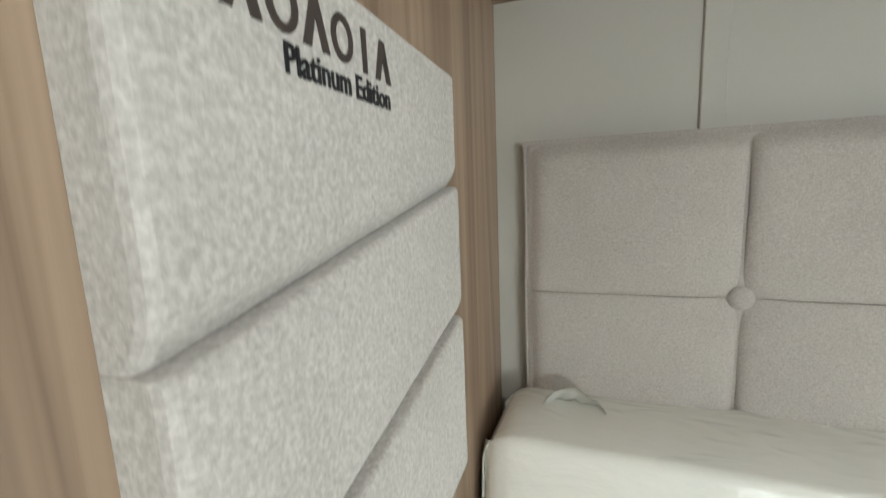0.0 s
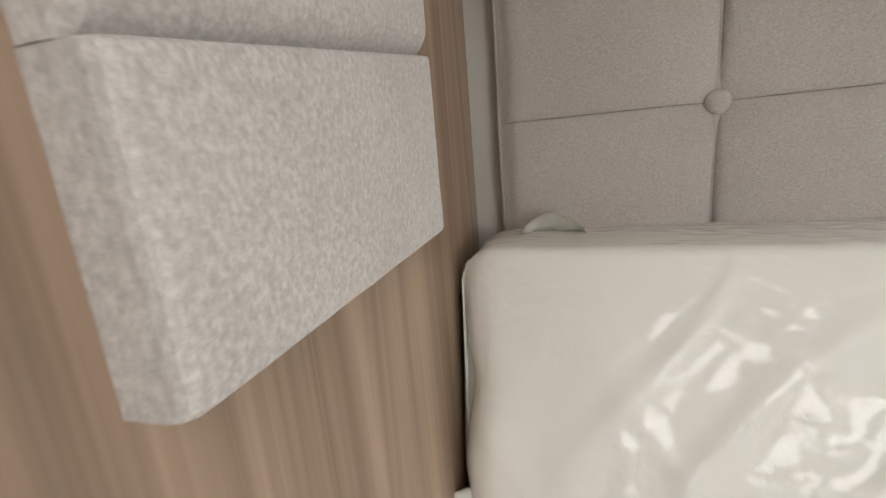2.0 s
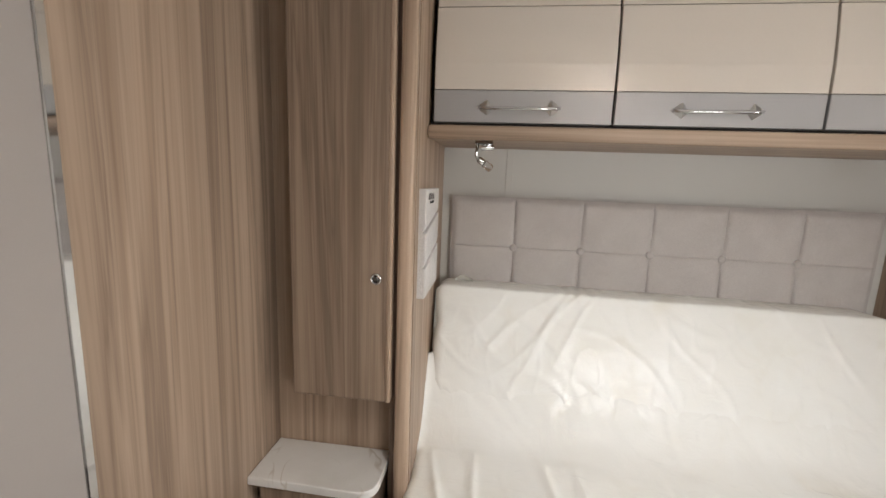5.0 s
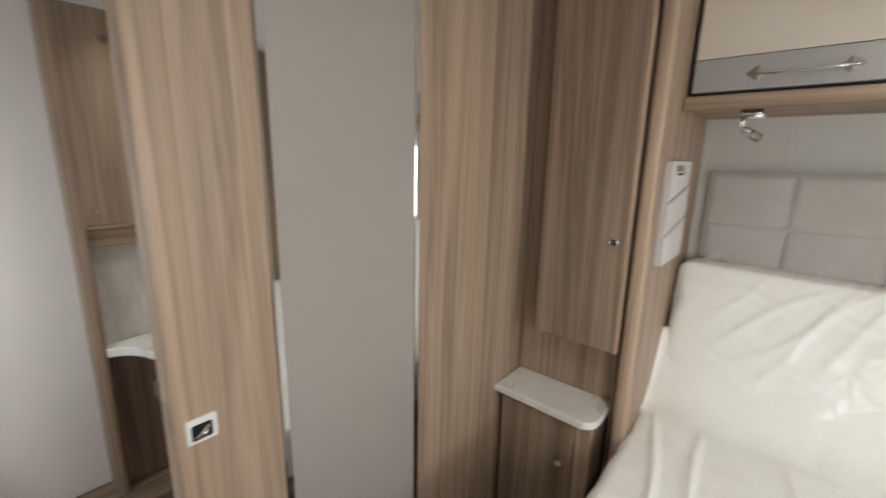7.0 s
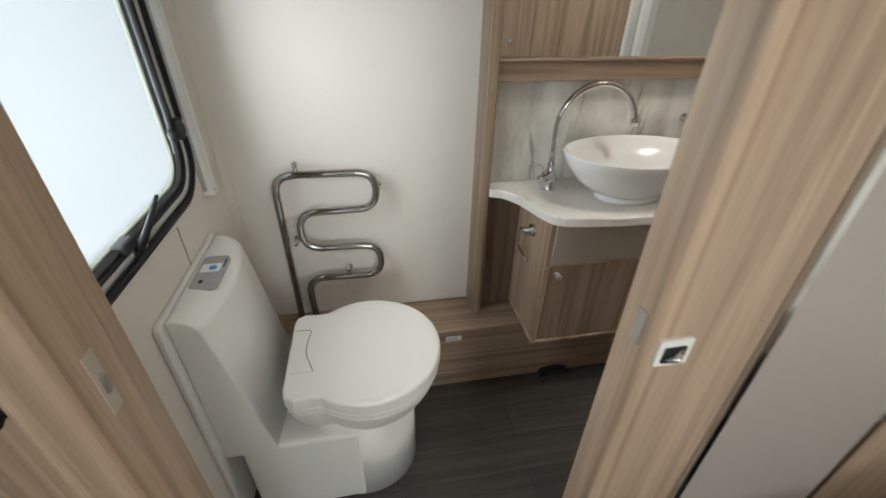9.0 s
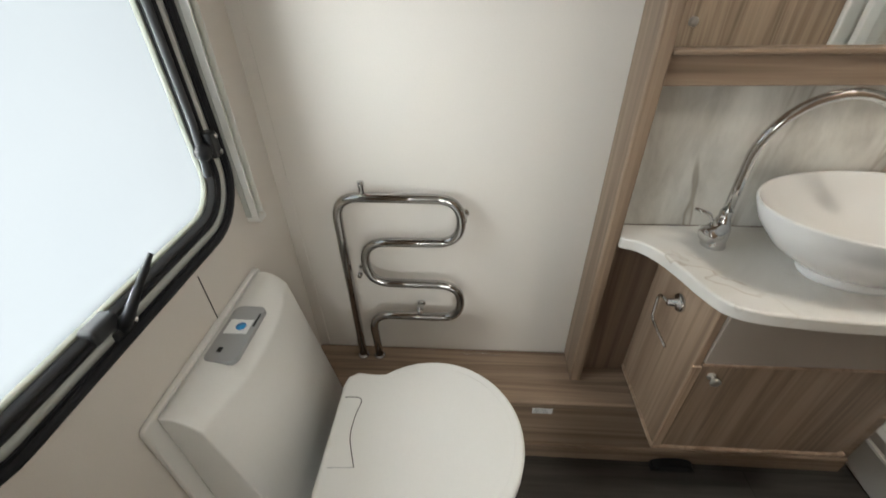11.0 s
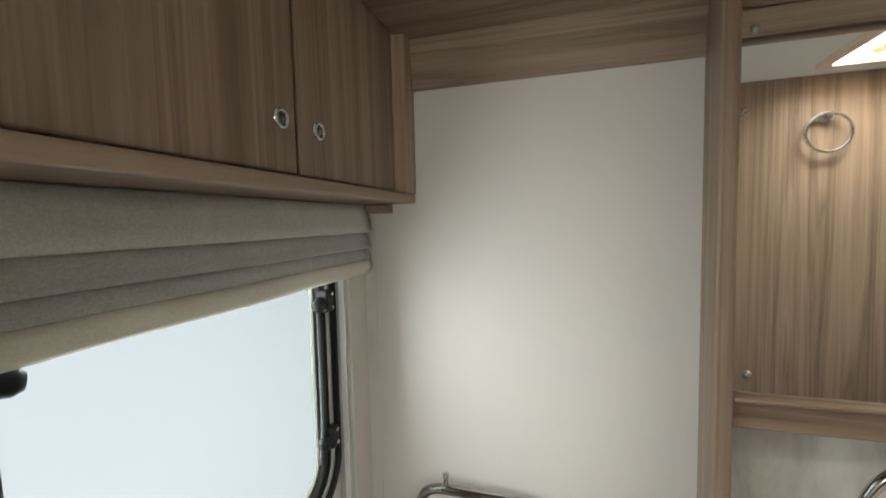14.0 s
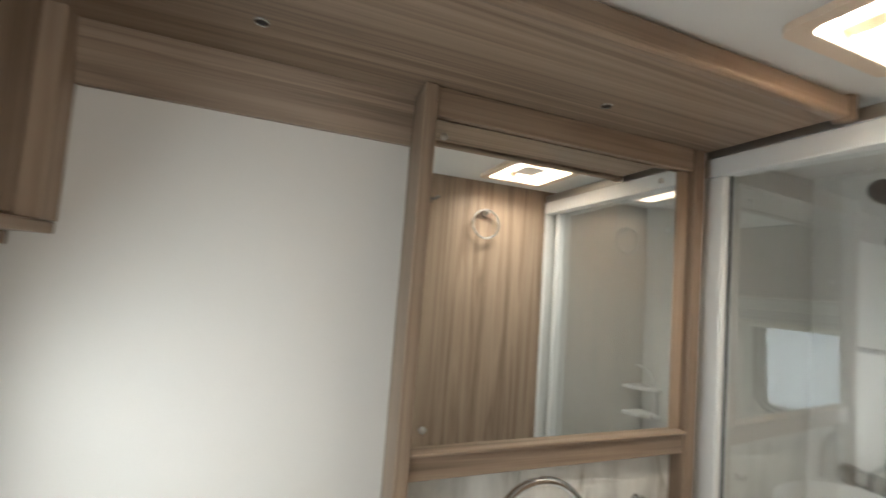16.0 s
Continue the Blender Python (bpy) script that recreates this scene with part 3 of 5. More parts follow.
fold("hem", [(-1.742, 1.411), (-1.722, 1.411), (-1.717, 1.403), (-1.716, 1.391), (-1.721, 1.381), (-1.730, 1.375), (-1.742, 1.376)], BLIND_LINING, "cream hem")

# hidden sheet, added to block window light leaking between the folds
fold("backing_cloth", [(-1.7465, 1.5445), (-1.7435, 1.5445), (-1.7435, 1.379), (-1.7465, 1.379)], BLIND_LINING, "hidden cream sheet added to stop light between the folds")

# washroom overhead locker
lk = thing("overhead_locker", (-0.94, YW, 1.545), "driftwood overhead locker with two doors and push locks", "overhead locker")
YF = -1.633
# shelf in the toned-down laminate, its shadow being part of the colour
part("bottom_shelf", box((XE + 0.001, YW + 0.001, 1.545), (XQ - 0.001, YF + 0.028, 1.566), 0.004), WOOD_SHELF_SHADED, lk)
part("end_panel", box((XE + 0.001, YW + 0.001, 1.567), (-1.336, YF + 0.030, CEIL - 0.001), 0.002, 1), WOOD_Z, lk)
part("carcass", box((-1.334, YW + 0.001, 1.567), (XQ - 0.001, YF - 0.022, CEIL - 0.001)), GAP, lk, "dark locker carcass")
for x0, x1, kx in ((-1.334, -0.9775, -1.027), (-0.9715, -0.505, -0.936)):
    d = part("door", box((x0 + 0.001, YF - 0.020, 1.5725), (x1 - 0.001, YF, CEIL - 0.012), 0.003), WOOD_DOOR, lk, "driftwood locker door")
    button_lock(d, (kx, YF - 0.001, 1.647), (0, 1, 0), 0.0155)
part("filler_block", box((-1.39, -1.74, 1.522), (-1.366, -1.665, 1.5445), 0.002, 1), WOOD_SHELF_SHADED, lk)

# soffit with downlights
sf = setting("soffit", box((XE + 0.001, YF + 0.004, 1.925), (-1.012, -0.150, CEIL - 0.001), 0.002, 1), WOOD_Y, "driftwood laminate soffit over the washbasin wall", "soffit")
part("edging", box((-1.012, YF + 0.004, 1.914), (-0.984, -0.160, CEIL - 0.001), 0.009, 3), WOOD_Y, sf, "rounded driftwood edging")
# end cap reuses the post's darkened tone
part("end_cap", lathe([(0.0, -0.052), (0.017, -0.052), (0.021, -0.048), (0.021, 0.0)], Matrix.Translation((-0.999, -0.156, CEIL - 0.001)), 20), WOOD_POST_SHADE, sf, "rounded wooden end cap", True)
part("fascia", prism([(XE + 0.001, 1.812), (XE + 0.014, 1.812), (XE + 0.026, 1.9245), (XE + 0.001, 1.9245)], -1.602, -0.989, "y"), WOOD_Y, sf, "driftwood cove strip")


def downlight(x, y, z=1.925):
    t = thing("downlight", (x, y, z), "small unlit chrome downlight in the wooden soffit", "downlight", "downlights")
    part("bezel", lathe([(0.0095, 0.0), (0.010, -0.003), (0.0125, -0.0025), (0.0135, -0.0002)], Matrix.Translation((x, y, z)), 20), CHROME, t, "", True)
    part("lens", lathe([(0.0099, -0.0012), (0, -0.0008)], Matrix.Translation((x, y, z)), 16), GAP, t, "dark unlit lens")


downlight(-1.231, -1.301)
downlight(-1.204, -0.60)

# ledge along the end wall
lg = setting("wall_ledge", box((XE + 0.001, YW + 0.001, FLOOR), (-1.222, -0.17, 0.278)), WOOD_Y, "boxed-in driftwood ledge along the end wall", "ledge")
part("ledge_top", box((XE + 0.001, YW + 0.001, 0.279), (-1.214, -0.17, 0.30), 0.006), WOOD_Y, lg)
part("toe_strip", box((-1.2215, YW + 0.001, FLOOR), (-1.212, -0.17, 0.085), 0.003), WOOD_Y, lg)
lb = thing("warning_label", (-1.221, -1.06, 0.245), "small white printed label on the boxed-in ledge", "label")
part("sticker", box((-1.2217, -1.098, 0.238), (-1.2208, -1.042, 0.262)), PAPER, lb)
for k in range(3):
    part("print_line", box((-1.2209, -1.094, 0.2425 + k * 0.006), (-1.2203, -1.052 - 0.004 * k, 0.2445 + k * 0.006)), FLUSH_GREY, lb)

vn = thing("floor_outlet", (-1.20, -0.66, FLOOR), "low black plastic warm-air outlet at the foot of the ledge", "air outlet")
part("hood", prism([(-0.66 + 0.062 * math.cos(radians(a)), FLOOR + 0.034 * math.sin(radians(a)) ** 0.6) for a in range(0, 181, 12)], -1.2118, -1.185, "x", 0.003), BLACKPL, vn)
for k in range(3):
    part("slat", box((-1.1848, -0.70, FLOOR + 0.007 + 0.008 * k), (-1.1825, -0.62, FLOOR + 0.010 + 0.008 * k)), DARK_GREY, vn)

# ---- washroom: mirror unit ----
mu = thing("mirror_unit", (XE, -0.59, 1.105), "large frameless mirror in driftwood panels over the washbasin", "mirror")
# side shade of this post comes from its darker wood, not from lamps
part("side_post", box((XE + 0.001, -0.988, 0.301), (-1.303, -0.962, 1.924), 0.002, 1), WOOD_POST_SHADE, mu)
part("post_edging", box((-1.3025, -0.990, 0.301), (-1.290, -0.960, 1.924), 0.004), WOOD_DOOR, mu, "rounded driftwood edging")
glass = box((-1.319, -0.959, 1.166), (-1.314, -0.250, 1.860), 0.0008, 1)
glass.transform(Matrix.Translation((-1.314, 0, 1.51)) @ Matrix.Rotation(radians(-0.55), 4, 'Y') @ Matrix.Translation((1.314, 0, -1.51)))
part("mirror_glass", glass, MIRROR, mu, "clear mirror glass")
part("back_board", box((XE + 0.001, -0.959, 1.106), (-1.325, -0.206, 1.924)), WOOD_Z, mu)
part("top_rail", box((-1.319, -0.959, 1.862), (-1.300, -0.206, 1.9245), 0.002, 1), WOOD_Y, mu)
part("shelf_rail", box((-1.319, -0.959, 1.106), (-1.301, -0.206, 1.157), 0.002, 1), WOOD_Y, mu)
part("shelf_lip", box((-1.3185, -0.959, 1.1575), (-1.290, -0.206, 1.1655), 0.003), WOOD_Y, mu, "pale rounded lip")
part("right_stile", box((-1.319, -0.2495, 1.166), (-1.314, -0.206, 1.861), 0.001, 1), WOOD_Z, mu)
part("right_post", box((XE + 0.001, -0.205, 0.301), (-1.296, -0.165, 1.924), 0.005), WOOD_DOOR, mu)
for y in (-0.933, -0.306):
    for z in (1.204, 1.824):
        part("mirror_screw", lathe([(0.0075, 0), (0.0075, 0.002), (0.004, 0.0045), (0, 0.005)], axis_pose((-1.314 - (z - 1.51) * 0.0096, y, z), (1, 0, 0)), 16), SATIN, mu, "satin chrome mirror screw", True)

setting("splashback", box((XE + 0.001, -0.959, 0.80), (-1.340, -0.206, 1.105)), SPLASH, "grey veined marble-effect splashback behind the basin", "splashback")
# shadow under the basin top and in the jamb gap is put in the tone
setting("panel_recess", box((XE + 0.001, -0.959, 0.301), (-1.338, -0.206, 0.768)), WOOD_SHADED, "driftwood recess panel below the basin top, darkened for shade", "panel")
setting("shower_jamb", box((XE + 0.007, -0.164, FLOOR), (-1.325, -0.132, 1.924), 0.003), WOOD_SHADED, "driftwood strip beside the shower frame, darkened as a shaded gap", "trim")

# wash basin top, a slab with a wavy front
ctrl = [(-1.300, -0.9585), (-1.284, -0.9585), (-1.268, -0.925), (-1.230, -0.896), (-1.180, -0.875), (-1.130, -0.858), (-1.090, -0.838), (-1.068, -0.803), (-1.056, -0.735), (-1.047, -0.64), (-1.045, -0.50), (-1.060, -0.36), (-1.10, -0.27), (-1.13, -0.2065)]


def through_points(c, n=6):
    out = []
    p = [c[0]] + list(c) + [c[-1]]
    for a, b, d, e in zip(p, p[1:], p[2:], p[3:]):
        for i in range(n):
            t = i / n
            out.append(tuple(0.5 * (2 * b[k] + (d[k] - a[k]) * t + (2 * a[k] - 5 * b[k] + 4 * d[k] - e[k]) * t * t + (3 * b[k] - a[k] - 3 * d[k] + e[k]) * t ** 3) for k in (0, 1)))
    return out + [c[-1]]


wt = thing("basin_worktop", (-1.2, -0.6, 0.772), "white marble-effect worktop with a wavy front edge", "worktop")
part("slab", prism([(-1.3395, -0.9585)] + through_points(ctrl) + [(-1.3395, -0.2065)], 0.772, 0.80, "z", 0.004), MARBLE, wt)

vc = thing("vanity_cabinet", (-1.19, -0.63, 0.355), "wall-hung driftwood vanity cabinet with a taupe drawer front", "cabinet")
part("side_panel", box((-1.337, -0.835, 0.331), (-1.094, -0.818, 0.771), 0.002, 1), WOOD_Z, vc)
part("body", box((-1.337, -0.8175, 0.331), (-1.112, -0.412, 0.771)), GAP, vc)
part("end_panel", box((-1.337, -0.4115, 0.331), (-1.096, -0.394, 0.771), 0.002, 1), WOOD_Z, vc)
part("drawer_front", box((-1.1115, -0.817, 0.632), (-1.091, -0.413, 0.770), 0.002), TAUPE, vc, "taupe drawer front")
d = part("door", box((-1.1115, -0.817, 0.332), (-1.091, -0.413, 0.625), 0.003), WOOD_DOOR, vc)
part("door_edging", box((-1.095, -0.818, 0.6255), (-1.089, -0.413, 0.6315), 0.002), WOOD_EDGE, vc, "pale edging over the door")
k = part("knob", lathe([(0.009, 0), (0.009, 0.002), (0.004, 0.003), (0.004, 0.012), (0.010, 0.014), (0.011, 0.018), (0.006, 0.022), (0, 0.022)], axis_pose((-1.091, -0.792, 0.597), (1, 0, 0)), 16), SATIN, d, "small satin metal knob", True)
part("bottom_edging", box((-1.337, -0.838, 0.315), (-1.088, -0.392, 0.3305), 0.006, 3), WOOD_EDGE, vc, "pale rounded bottom edging")
part("side_edging", box((-1.0938, -0.838, 0.331), (-1.088, -0.8185, 0.625), 0.0025), WOOD_EDGE, vc)

# toilet roll holder on the cabinet's side
rh = thing("toilet_roll_holder", (-1.19, -0.85, 0.70), "empty chrome toilet roll holder on the vanity cabinet's side", "roll holder")
part("rosette", lathe([(0.021, 0), (0.021, 0.006), (0.016, 0.010), (0.008, 0.012), (0.007, 0.028), (0, 0.029)], axis_pose((-1.205, -0.835, 0.690), (0, -1, 0)), 24), CHROME, rh, "", True)
part("arm", tube(smooth_path([(-1.205, -0.860, 0.690), (-1.242, -0.864, 0.683), (-1.228, -0.868, 0.622), (-1.182, -0.870, 0.620), (-1.144, -0.870, 0.620)], 0.014), 0.0035, 10), CHROME, rh, "", True)

# tap
tp = thing("basin_tap", (-1.266, -0.782, 0.80), "chrome swan-neck mixer tap on the worktop", "tap")
part("body", lathe([(0.024, 0), (0.024, 0.004), (0.021, 0.010), (0.021, 0.036), (0.018, 0.048), (0.014, 0.060), (0.0115, 0.066), (0.0115, 0.080), (0, 0.081)], Matrix.Translation((-1.266, -0.782, 0.80)), 28), CHROME, tp, "", True)
arc = [(-1.266, -0.782, 0.87), (-1.266, -0.782, 0.94)]
for i in range(19):
    a = math.pi * (1.0 - i / 18)
    arc.append((-1.266 + 0.035 * i / 18, -0.674 + 0.108 * math.cos(a), 0.996 + 0.112 * math.sin(a)))
sp = part("spout", tube(arc, 0.0092, 14), CHROME, tp, "", True)
part("outlet", tube([arc[-2], arc[-1]], 0.0108, 14), CHROME, sp, "", True)
hd = part("handle_hub", lathe([(0.019, -0.018), (0.020, 0.0), (0.019, 0.022), (0.013, 0.027), (0, 0.028)], axis_pose((-1.255, -0.797, 0.838), (0.45, -0.85, -0.2)), 24), CHROME, tp, "", True)
part("lever", tube(smooth_path([(-1.250, -0.808, 0.846), (-1.252, -0.818, 0.880), (-1.256, -0.850, 0.890)], 0.01), 0.0036, 10), CHROME, hd, "", True)

# vessel basin
bs = thing("vessel_basin", (-1.180, -0.562, 0.80), "white oval vessel basin standing on the worktop", "basin")
bowl = [(0.0, 0.045), (0.40, 0.052), (0.72, 0.085), (0.90, 0.115), (0.975, 0.139), (0.995, 0.142), (1.0, 0.137), (0.94, 0.105), (0.78, 0.062), (0.55, 0.026), (0.42, 0.014), (0.0, 0.014)]
part("bowl", lathe(bowl, Matrix.Translation((-1.180, -0.562, 0.80)), 48, 0.142, 0.222), WHITE_GLOSS, bs, "", True)
part("foot", lathe([(0.0, 0.0), (0.46, 0.0), (0.47, 0.006), (0.42, 0.020), (0.0, 0.020)], Matrix.Translation((-1.180, -0.562, 0.8005)), 40, 0.142, 0.222), WHITE_GLOSS, bs, "", True)
part("waste", lathe([(0.018, 0), (0.018, 0.003), (0.012, 0.005), (0, 0.005)], Matrix.Translation((-1.180, -0.562, 0.846)), 20), CHROME, bs, "chrome waste", True)

hk = thing("robe_hook", (-1.338, -0.322, 0.985), "small chrome hook on the splashback", "hook")
part("plate", lathe([(0.013, 0), (0.013, 0.004), (0.006, 0.007), (0.005, 0.02), (0, 0.021)], axis_pose((-1.3395, -0.322, 0.985), (1, 0, 0)), 18), CHROME, hk, "", True)
part("peg", tube([(-1.322, -0.322, 0.983), (-1.315, -0.322, 1.0)], [0.005, 0.007], 12), CHROME, hk, "", True)

# heated towel rail
tr = thing("towel_rail", (-1.355, -1.45, 0.30), "serpentine chrome towel radiator on the end wall", "towel rail")
X = -1.355
line = [(X, -1.602, 0.30), (X, -1.600, 0.851), (X, -1.306, 0.848), (X, -1.306, 0.728), (X, -1.550, 0.725), (X, -1.550, 0.596), (X, -1.306, 0.592), (X, -1.306, 0.472), (X, -1.556, 0.478), (X, -1.552, 0.30)]
part("pipe", tube(smooth_path(line, 0.062, 9), 0.0118, 14), STEEL, tr, "polished chrome pipe", True)
for y, z in ((-1.299, 0.79), (-1.572, 0.615), (-1.418, 0.488)):
    part("wall_bracket", tube([(XE + 0.001, y, z), (X + 0.002, y, z)], [0.009, 0.006], 12), CHROME, tr, "", True)
    part("rosette", lathe([(0.012, 0), (0.012, 0.003), (0.008, 0.006), (0, 0.006)], axis_pose((XE + 0.0005, y, z), (1, 0, 0)), 16), CHROME, tr, "", True)
part("bleed_valve", lathe([(0.006, 0), (0.006, 0.018), (0.008, 0.020), (0.008, 0.030), (0, 0.031)], Matrix.Translation((X, -1.533, 0.860)), 14), CHROME, tr, "chrome bleed valve", True)
part("bleed_valve", lathe([(0.005, 0), (0.005, 0.014), (0.007, 0.016), (0.007, 0.024), (0, 0.025)], Matrix.Translation((X, -1.420, 0.488)), 14), CHROME, tr, "chrome bleed valve", True)
for y in (-1.602, -1.552):
    part("collar", lathe([(0.018, 0), (0.018, 0.005), (0.0125, 0.010)], Matrix.Translation((X, y, 0.3005)), 18), CHROME, tr, "", True)

bcn = thing("ball_chain", (-1.37, -1.24, 0.30), "short steel ball chain lying on the wooden ledge", "chain")
bm = bmesh.new()
for i in range(22):
    m4 = Matrix.Translation((-1.372 + 0.004 * math.sin(i * 0.5), -1.30 + i * 0.0062, 0.3032))
    bmesh.ops.create_icosphere(bm, subdivisions=1, radius=0.0024, matrix=m4)
part("beads", bm, CHROME, bcn, "", True)

# ---- washroom: cassette toilet ----
to = thing("cassette_toilet", (-1.02, -1.48, FLOOR), "white cassette toilet with closed lid under the window", "toilet")
part("back_plate", prism(rounded_rect(-1.205, FLOOR, -0.824, 0.762, 0.012), -1.749, -1.737, "y", 0.003), WHITE_PL, to)
tk = bmesh.new()
rows = []
for i in range(21):
    u = 2 * i / 20 - 1
    y_front = -1.684 + 0.030 * (1 - u * u)
    prof = [(-1.736, 0.30), (-1.736, 0.757), (-1.728, 0.7575)]
    for k2 in range(1, 9):
        f = k2 / 8
        prof.append((-1.728 + (y_front + 1.728) * f, 0.7575 - 0.026 * f ** 2.2))
    prof += [(y_front + 0.0035, 0.7275), (y_front + 0.0055, 0.722), (-1.605 + 0.012 * (1 - u * u), 0.30)]
    rows.append([tk.verts.new((-1.021 + 0.1725 * u, y, z)) for y, z in prof])
for r0, r1 in zip(rows, rows[1:]):
    for k2 in range(len(prof)):
        q = (k2 + 1) % len(prof)
        tk.faces.new((r0[k2], r0[q], r1[q], r1[k2]))
tk.faces.new(rows[0])
tk.faces.new(rows[-1][::-1])
bmesh.ops.recalc_face_normals(tk, faces=tk.faces)
for f in tk.faces:
    f.smooth = len(f.verts) == 4
ends = [e for e in tk.edges if len(e.link_faces) == 2 and max(len(f.verts) for f in e.link_faces) > 4]
bmesh.ops.bevel(tk, geom=ends, offset=0.003, segments=2, affect='EDGES', profile=0.5)
part("cistern", tk, WHITE_PL, to)
fp = part("flush_panel", prism(rounded_rect(-1.086, -1.729, -0.955, -1.670, 0.012), 0.748, 0.7585, "z", 0.0015), FLUSH_GREY, to, "silver-grey flush panel")
part("label", box((-1.050, -1.722, 0.7587), (-1.016, -1.679, 0.7593)), PAPER, fp, "white sticker")
part("flush_button", lathe([(0.009, 0), (0.009, 0.0012), (0, 0.0016)], Matrix.Translation((-1.033, -1.696, 0.7593)), 22), BLUE, fp, "blue flush button", True)
part("label", box((-1.066, -1.676, 0.7587), (-1.034, -1.672, 0.7592)), BLACKPL, fp, "tiny dark print")
part("indicator", box((-0.984, -1.712, 0.7586), (-0.974, -1.704, 0.7596)), BLACKPL, fp)
part("bench", box((-1.190, -1.700, FLOOR), (-0.848, -1.40, 0.322), 0.014, 3), WHITE_PL, to)
part("pedestal", prism([(-0.99 + 0.140 * math.cos(t), -1.40 + 0.158 * math.sin(t)) for t in (2 * math.pi * i / 48 for i in range(48))], FLOOR, 0.345, "z"), WHITE_PL, to, "", True)


def lid_outline(g=0.0):
    pts = []
    for i in range(41):
        t = radians(-38 + 256 * i / 40)
        pts.append((-0.988 + (0.192 + g) * math.cos(t), -1.358 + (0.192 + g) * math.sin(t)))
    back = [(-1.138 - g, -1.502), (-1.141 - g, -1.540), (-1.128, -1.562 - g), (-1.105, -1.568 - g), (-0.871, -1.568 - g), (-0.848, -1.562 - g), (-0.835 + g, -1.540), (-0.838 + g, -1.502)]
    return pts + back


bowl_bm = bmesh.new()
rows = []
for z, k2 in ((0.330, 0.70), (0.336, 0.735), (0.350, 0.79), (0.372, 0.86), (0.396, 0.915), (0.420, 0.955), (0.436, 0.975), (0.4405, 0.975)):
    rows.append([bowl_bm.verts.new((-0.988 + (x + 0.988) * k2, -1.40 + (y + 1.40) * k2, z)) for x, y in lid_outline()])
for r0, r1 in zip(rows, rows[1:]):
    for k2 in range(len(r0)):
        q = (k2 + 1) % len(r0)
        bowl_bm.faces.new((r0[k2], r0[q], r1[q], r1[k2]))
bowl_bm.faces.new(rows[0])
bowl_bm.faces.new(rows[-1])
bmesh.ops.recalc_face_normals(bowl_bm, faces=bowl_bm.faces)
part("bowl", bowl_bm, WHITE_PL, to, "", True)


def slab(z0, z1, g, bevel):
    return prism(lid_outline(g), z0, z1, "z", bevel, 4)


part("seat", slab(0.441, 0.4575, -0.003, 0.004), WHITE_PL, to)
lid = part("lid", slab(0.459, 0.500, 0.0, 0.008), WHITE_PL, to, "smooth white lid")
groove = [(-0.988 + 0.172 * math.cos(radians(a)), -1.358 + 0.172 * math.sin(radians(a)), 0.4995) for a in range(-40, 222, 6)]
part("rim_line", tube(groove, 0.0012, 6), WHITE_PL, lid, "", True)
part("hinge_step", tube([(-0.919, -1.500, 0.4994), (-0.916, -1.552, 0.4994)], 0.0010, 6), FLUSH_GREY, lid, "", True)
part("hinge_line", tube(smooth_path([(-1.071, -1.556, 0.4997), (-1.073, -1.513, 0.4997), (-1.03, -1.523, 0.4998), (-0.98, -1.524, 0.4998), (-0.919, -1.500, 0.4997)], 0.02), 0.0011, 6), GAP, lid, "", True)

# ---- shower cubicle ----
ss = thing("shower_screen", (-0.9, -0.105, FLOOR), "white-framed clear glass shower door", "shower screen")
part("header", box((-1.325, -0.132, 1.857), (XQ - 0.001, -0.085, 1.911), 0.004), WHITE_FRAME, ss)
part("header_track", box((-1.325, -0.126, 1.9115), (XQ - 0.001, -0.092, 1.945), 0.003), SATIN, ss)
part("stile", box((-1.3245, -0.131, 0.15), (-1.266, -0.086, 1.8565), 0.006), WHITE_FRAME, ss)
part("stile", box((-0.545, -0.131, 0.15), (XQ - 0.001, -0.086, 1.8565), 0.006), WHITE_FRAME, ss)
part("door_stile", box((-0.600, -0.105, 0.16), (-0.575, -0.066, 1.8565), 0.004), WHITE_FRAME, ss)
part("bottom_rail", box((-1.266, -0.128, 0.151), (-0.545, -0.088, 0.185), 0.004), WHITE_FRAME, ss)
pane_bm = box((-1.266, -0.108, 0.185), (-0.545, -0.102, 1.857))
bmesh.ops.rotate(pane_bm, cent=(-1.266, -0.105, 0), matrix=Matrix.Rotation(radians(3.0), 3, "Z"), verts=pane_bm.verts)
gl = part("glass", pane_bm, GLASS, ss, "clear glass")
gl.visible_shadow = False
part("seal", box((-1.266, -0.1105, 0.185), (-1.262, -0.0995, 1.857)), DARK, ss, "black glass seal")
setting("shower_tray", box((XE + 0.007, -0.135, FLOOR), (XQ - 0.001, YH - 0.005, 0.149), 0.01), WHITE_PL, "white shower tray", "shower tray")
setting("shower_partition_lining", box((XQ - 0.006, -0.084, 0.15), (XQ - 0.001, YH - 0.006, 1.96)), SHOWER_WALL, "grey shower wall panel")
sr = thing("shower_riser", (-1.19, 0.48, 1.0), "chrome shower riser rail with hand shower and mixer", "shower")
part("backing_panel", box((-1.302, 0.484, 0.16), (-0.95, 0.4955, 1.95), 0.002, 1), plain("pale_grey_panel", (0.72, 0.715, 0.68), 0.35, grain=0.02), sr, "paler grey backing panel")
part("rail", tube([(-1.165, 0.452, 1.02), (-1.165, 0.452, 1.87)], 0.010, 14), CHROME, sr, "", True)
for z in (1.845, 1.727, 1.276):
    part("bracket", lathe([(0.022, 0), (0.022, 0.012), (0.012, 0.02), (0.012, 0.04), (0, 0.041)], axis_pose((-1.165, 0.483, z), (0, -1, 0)), 16), BLACKPL if z != 1.276 else SATIN, sr, "", True)
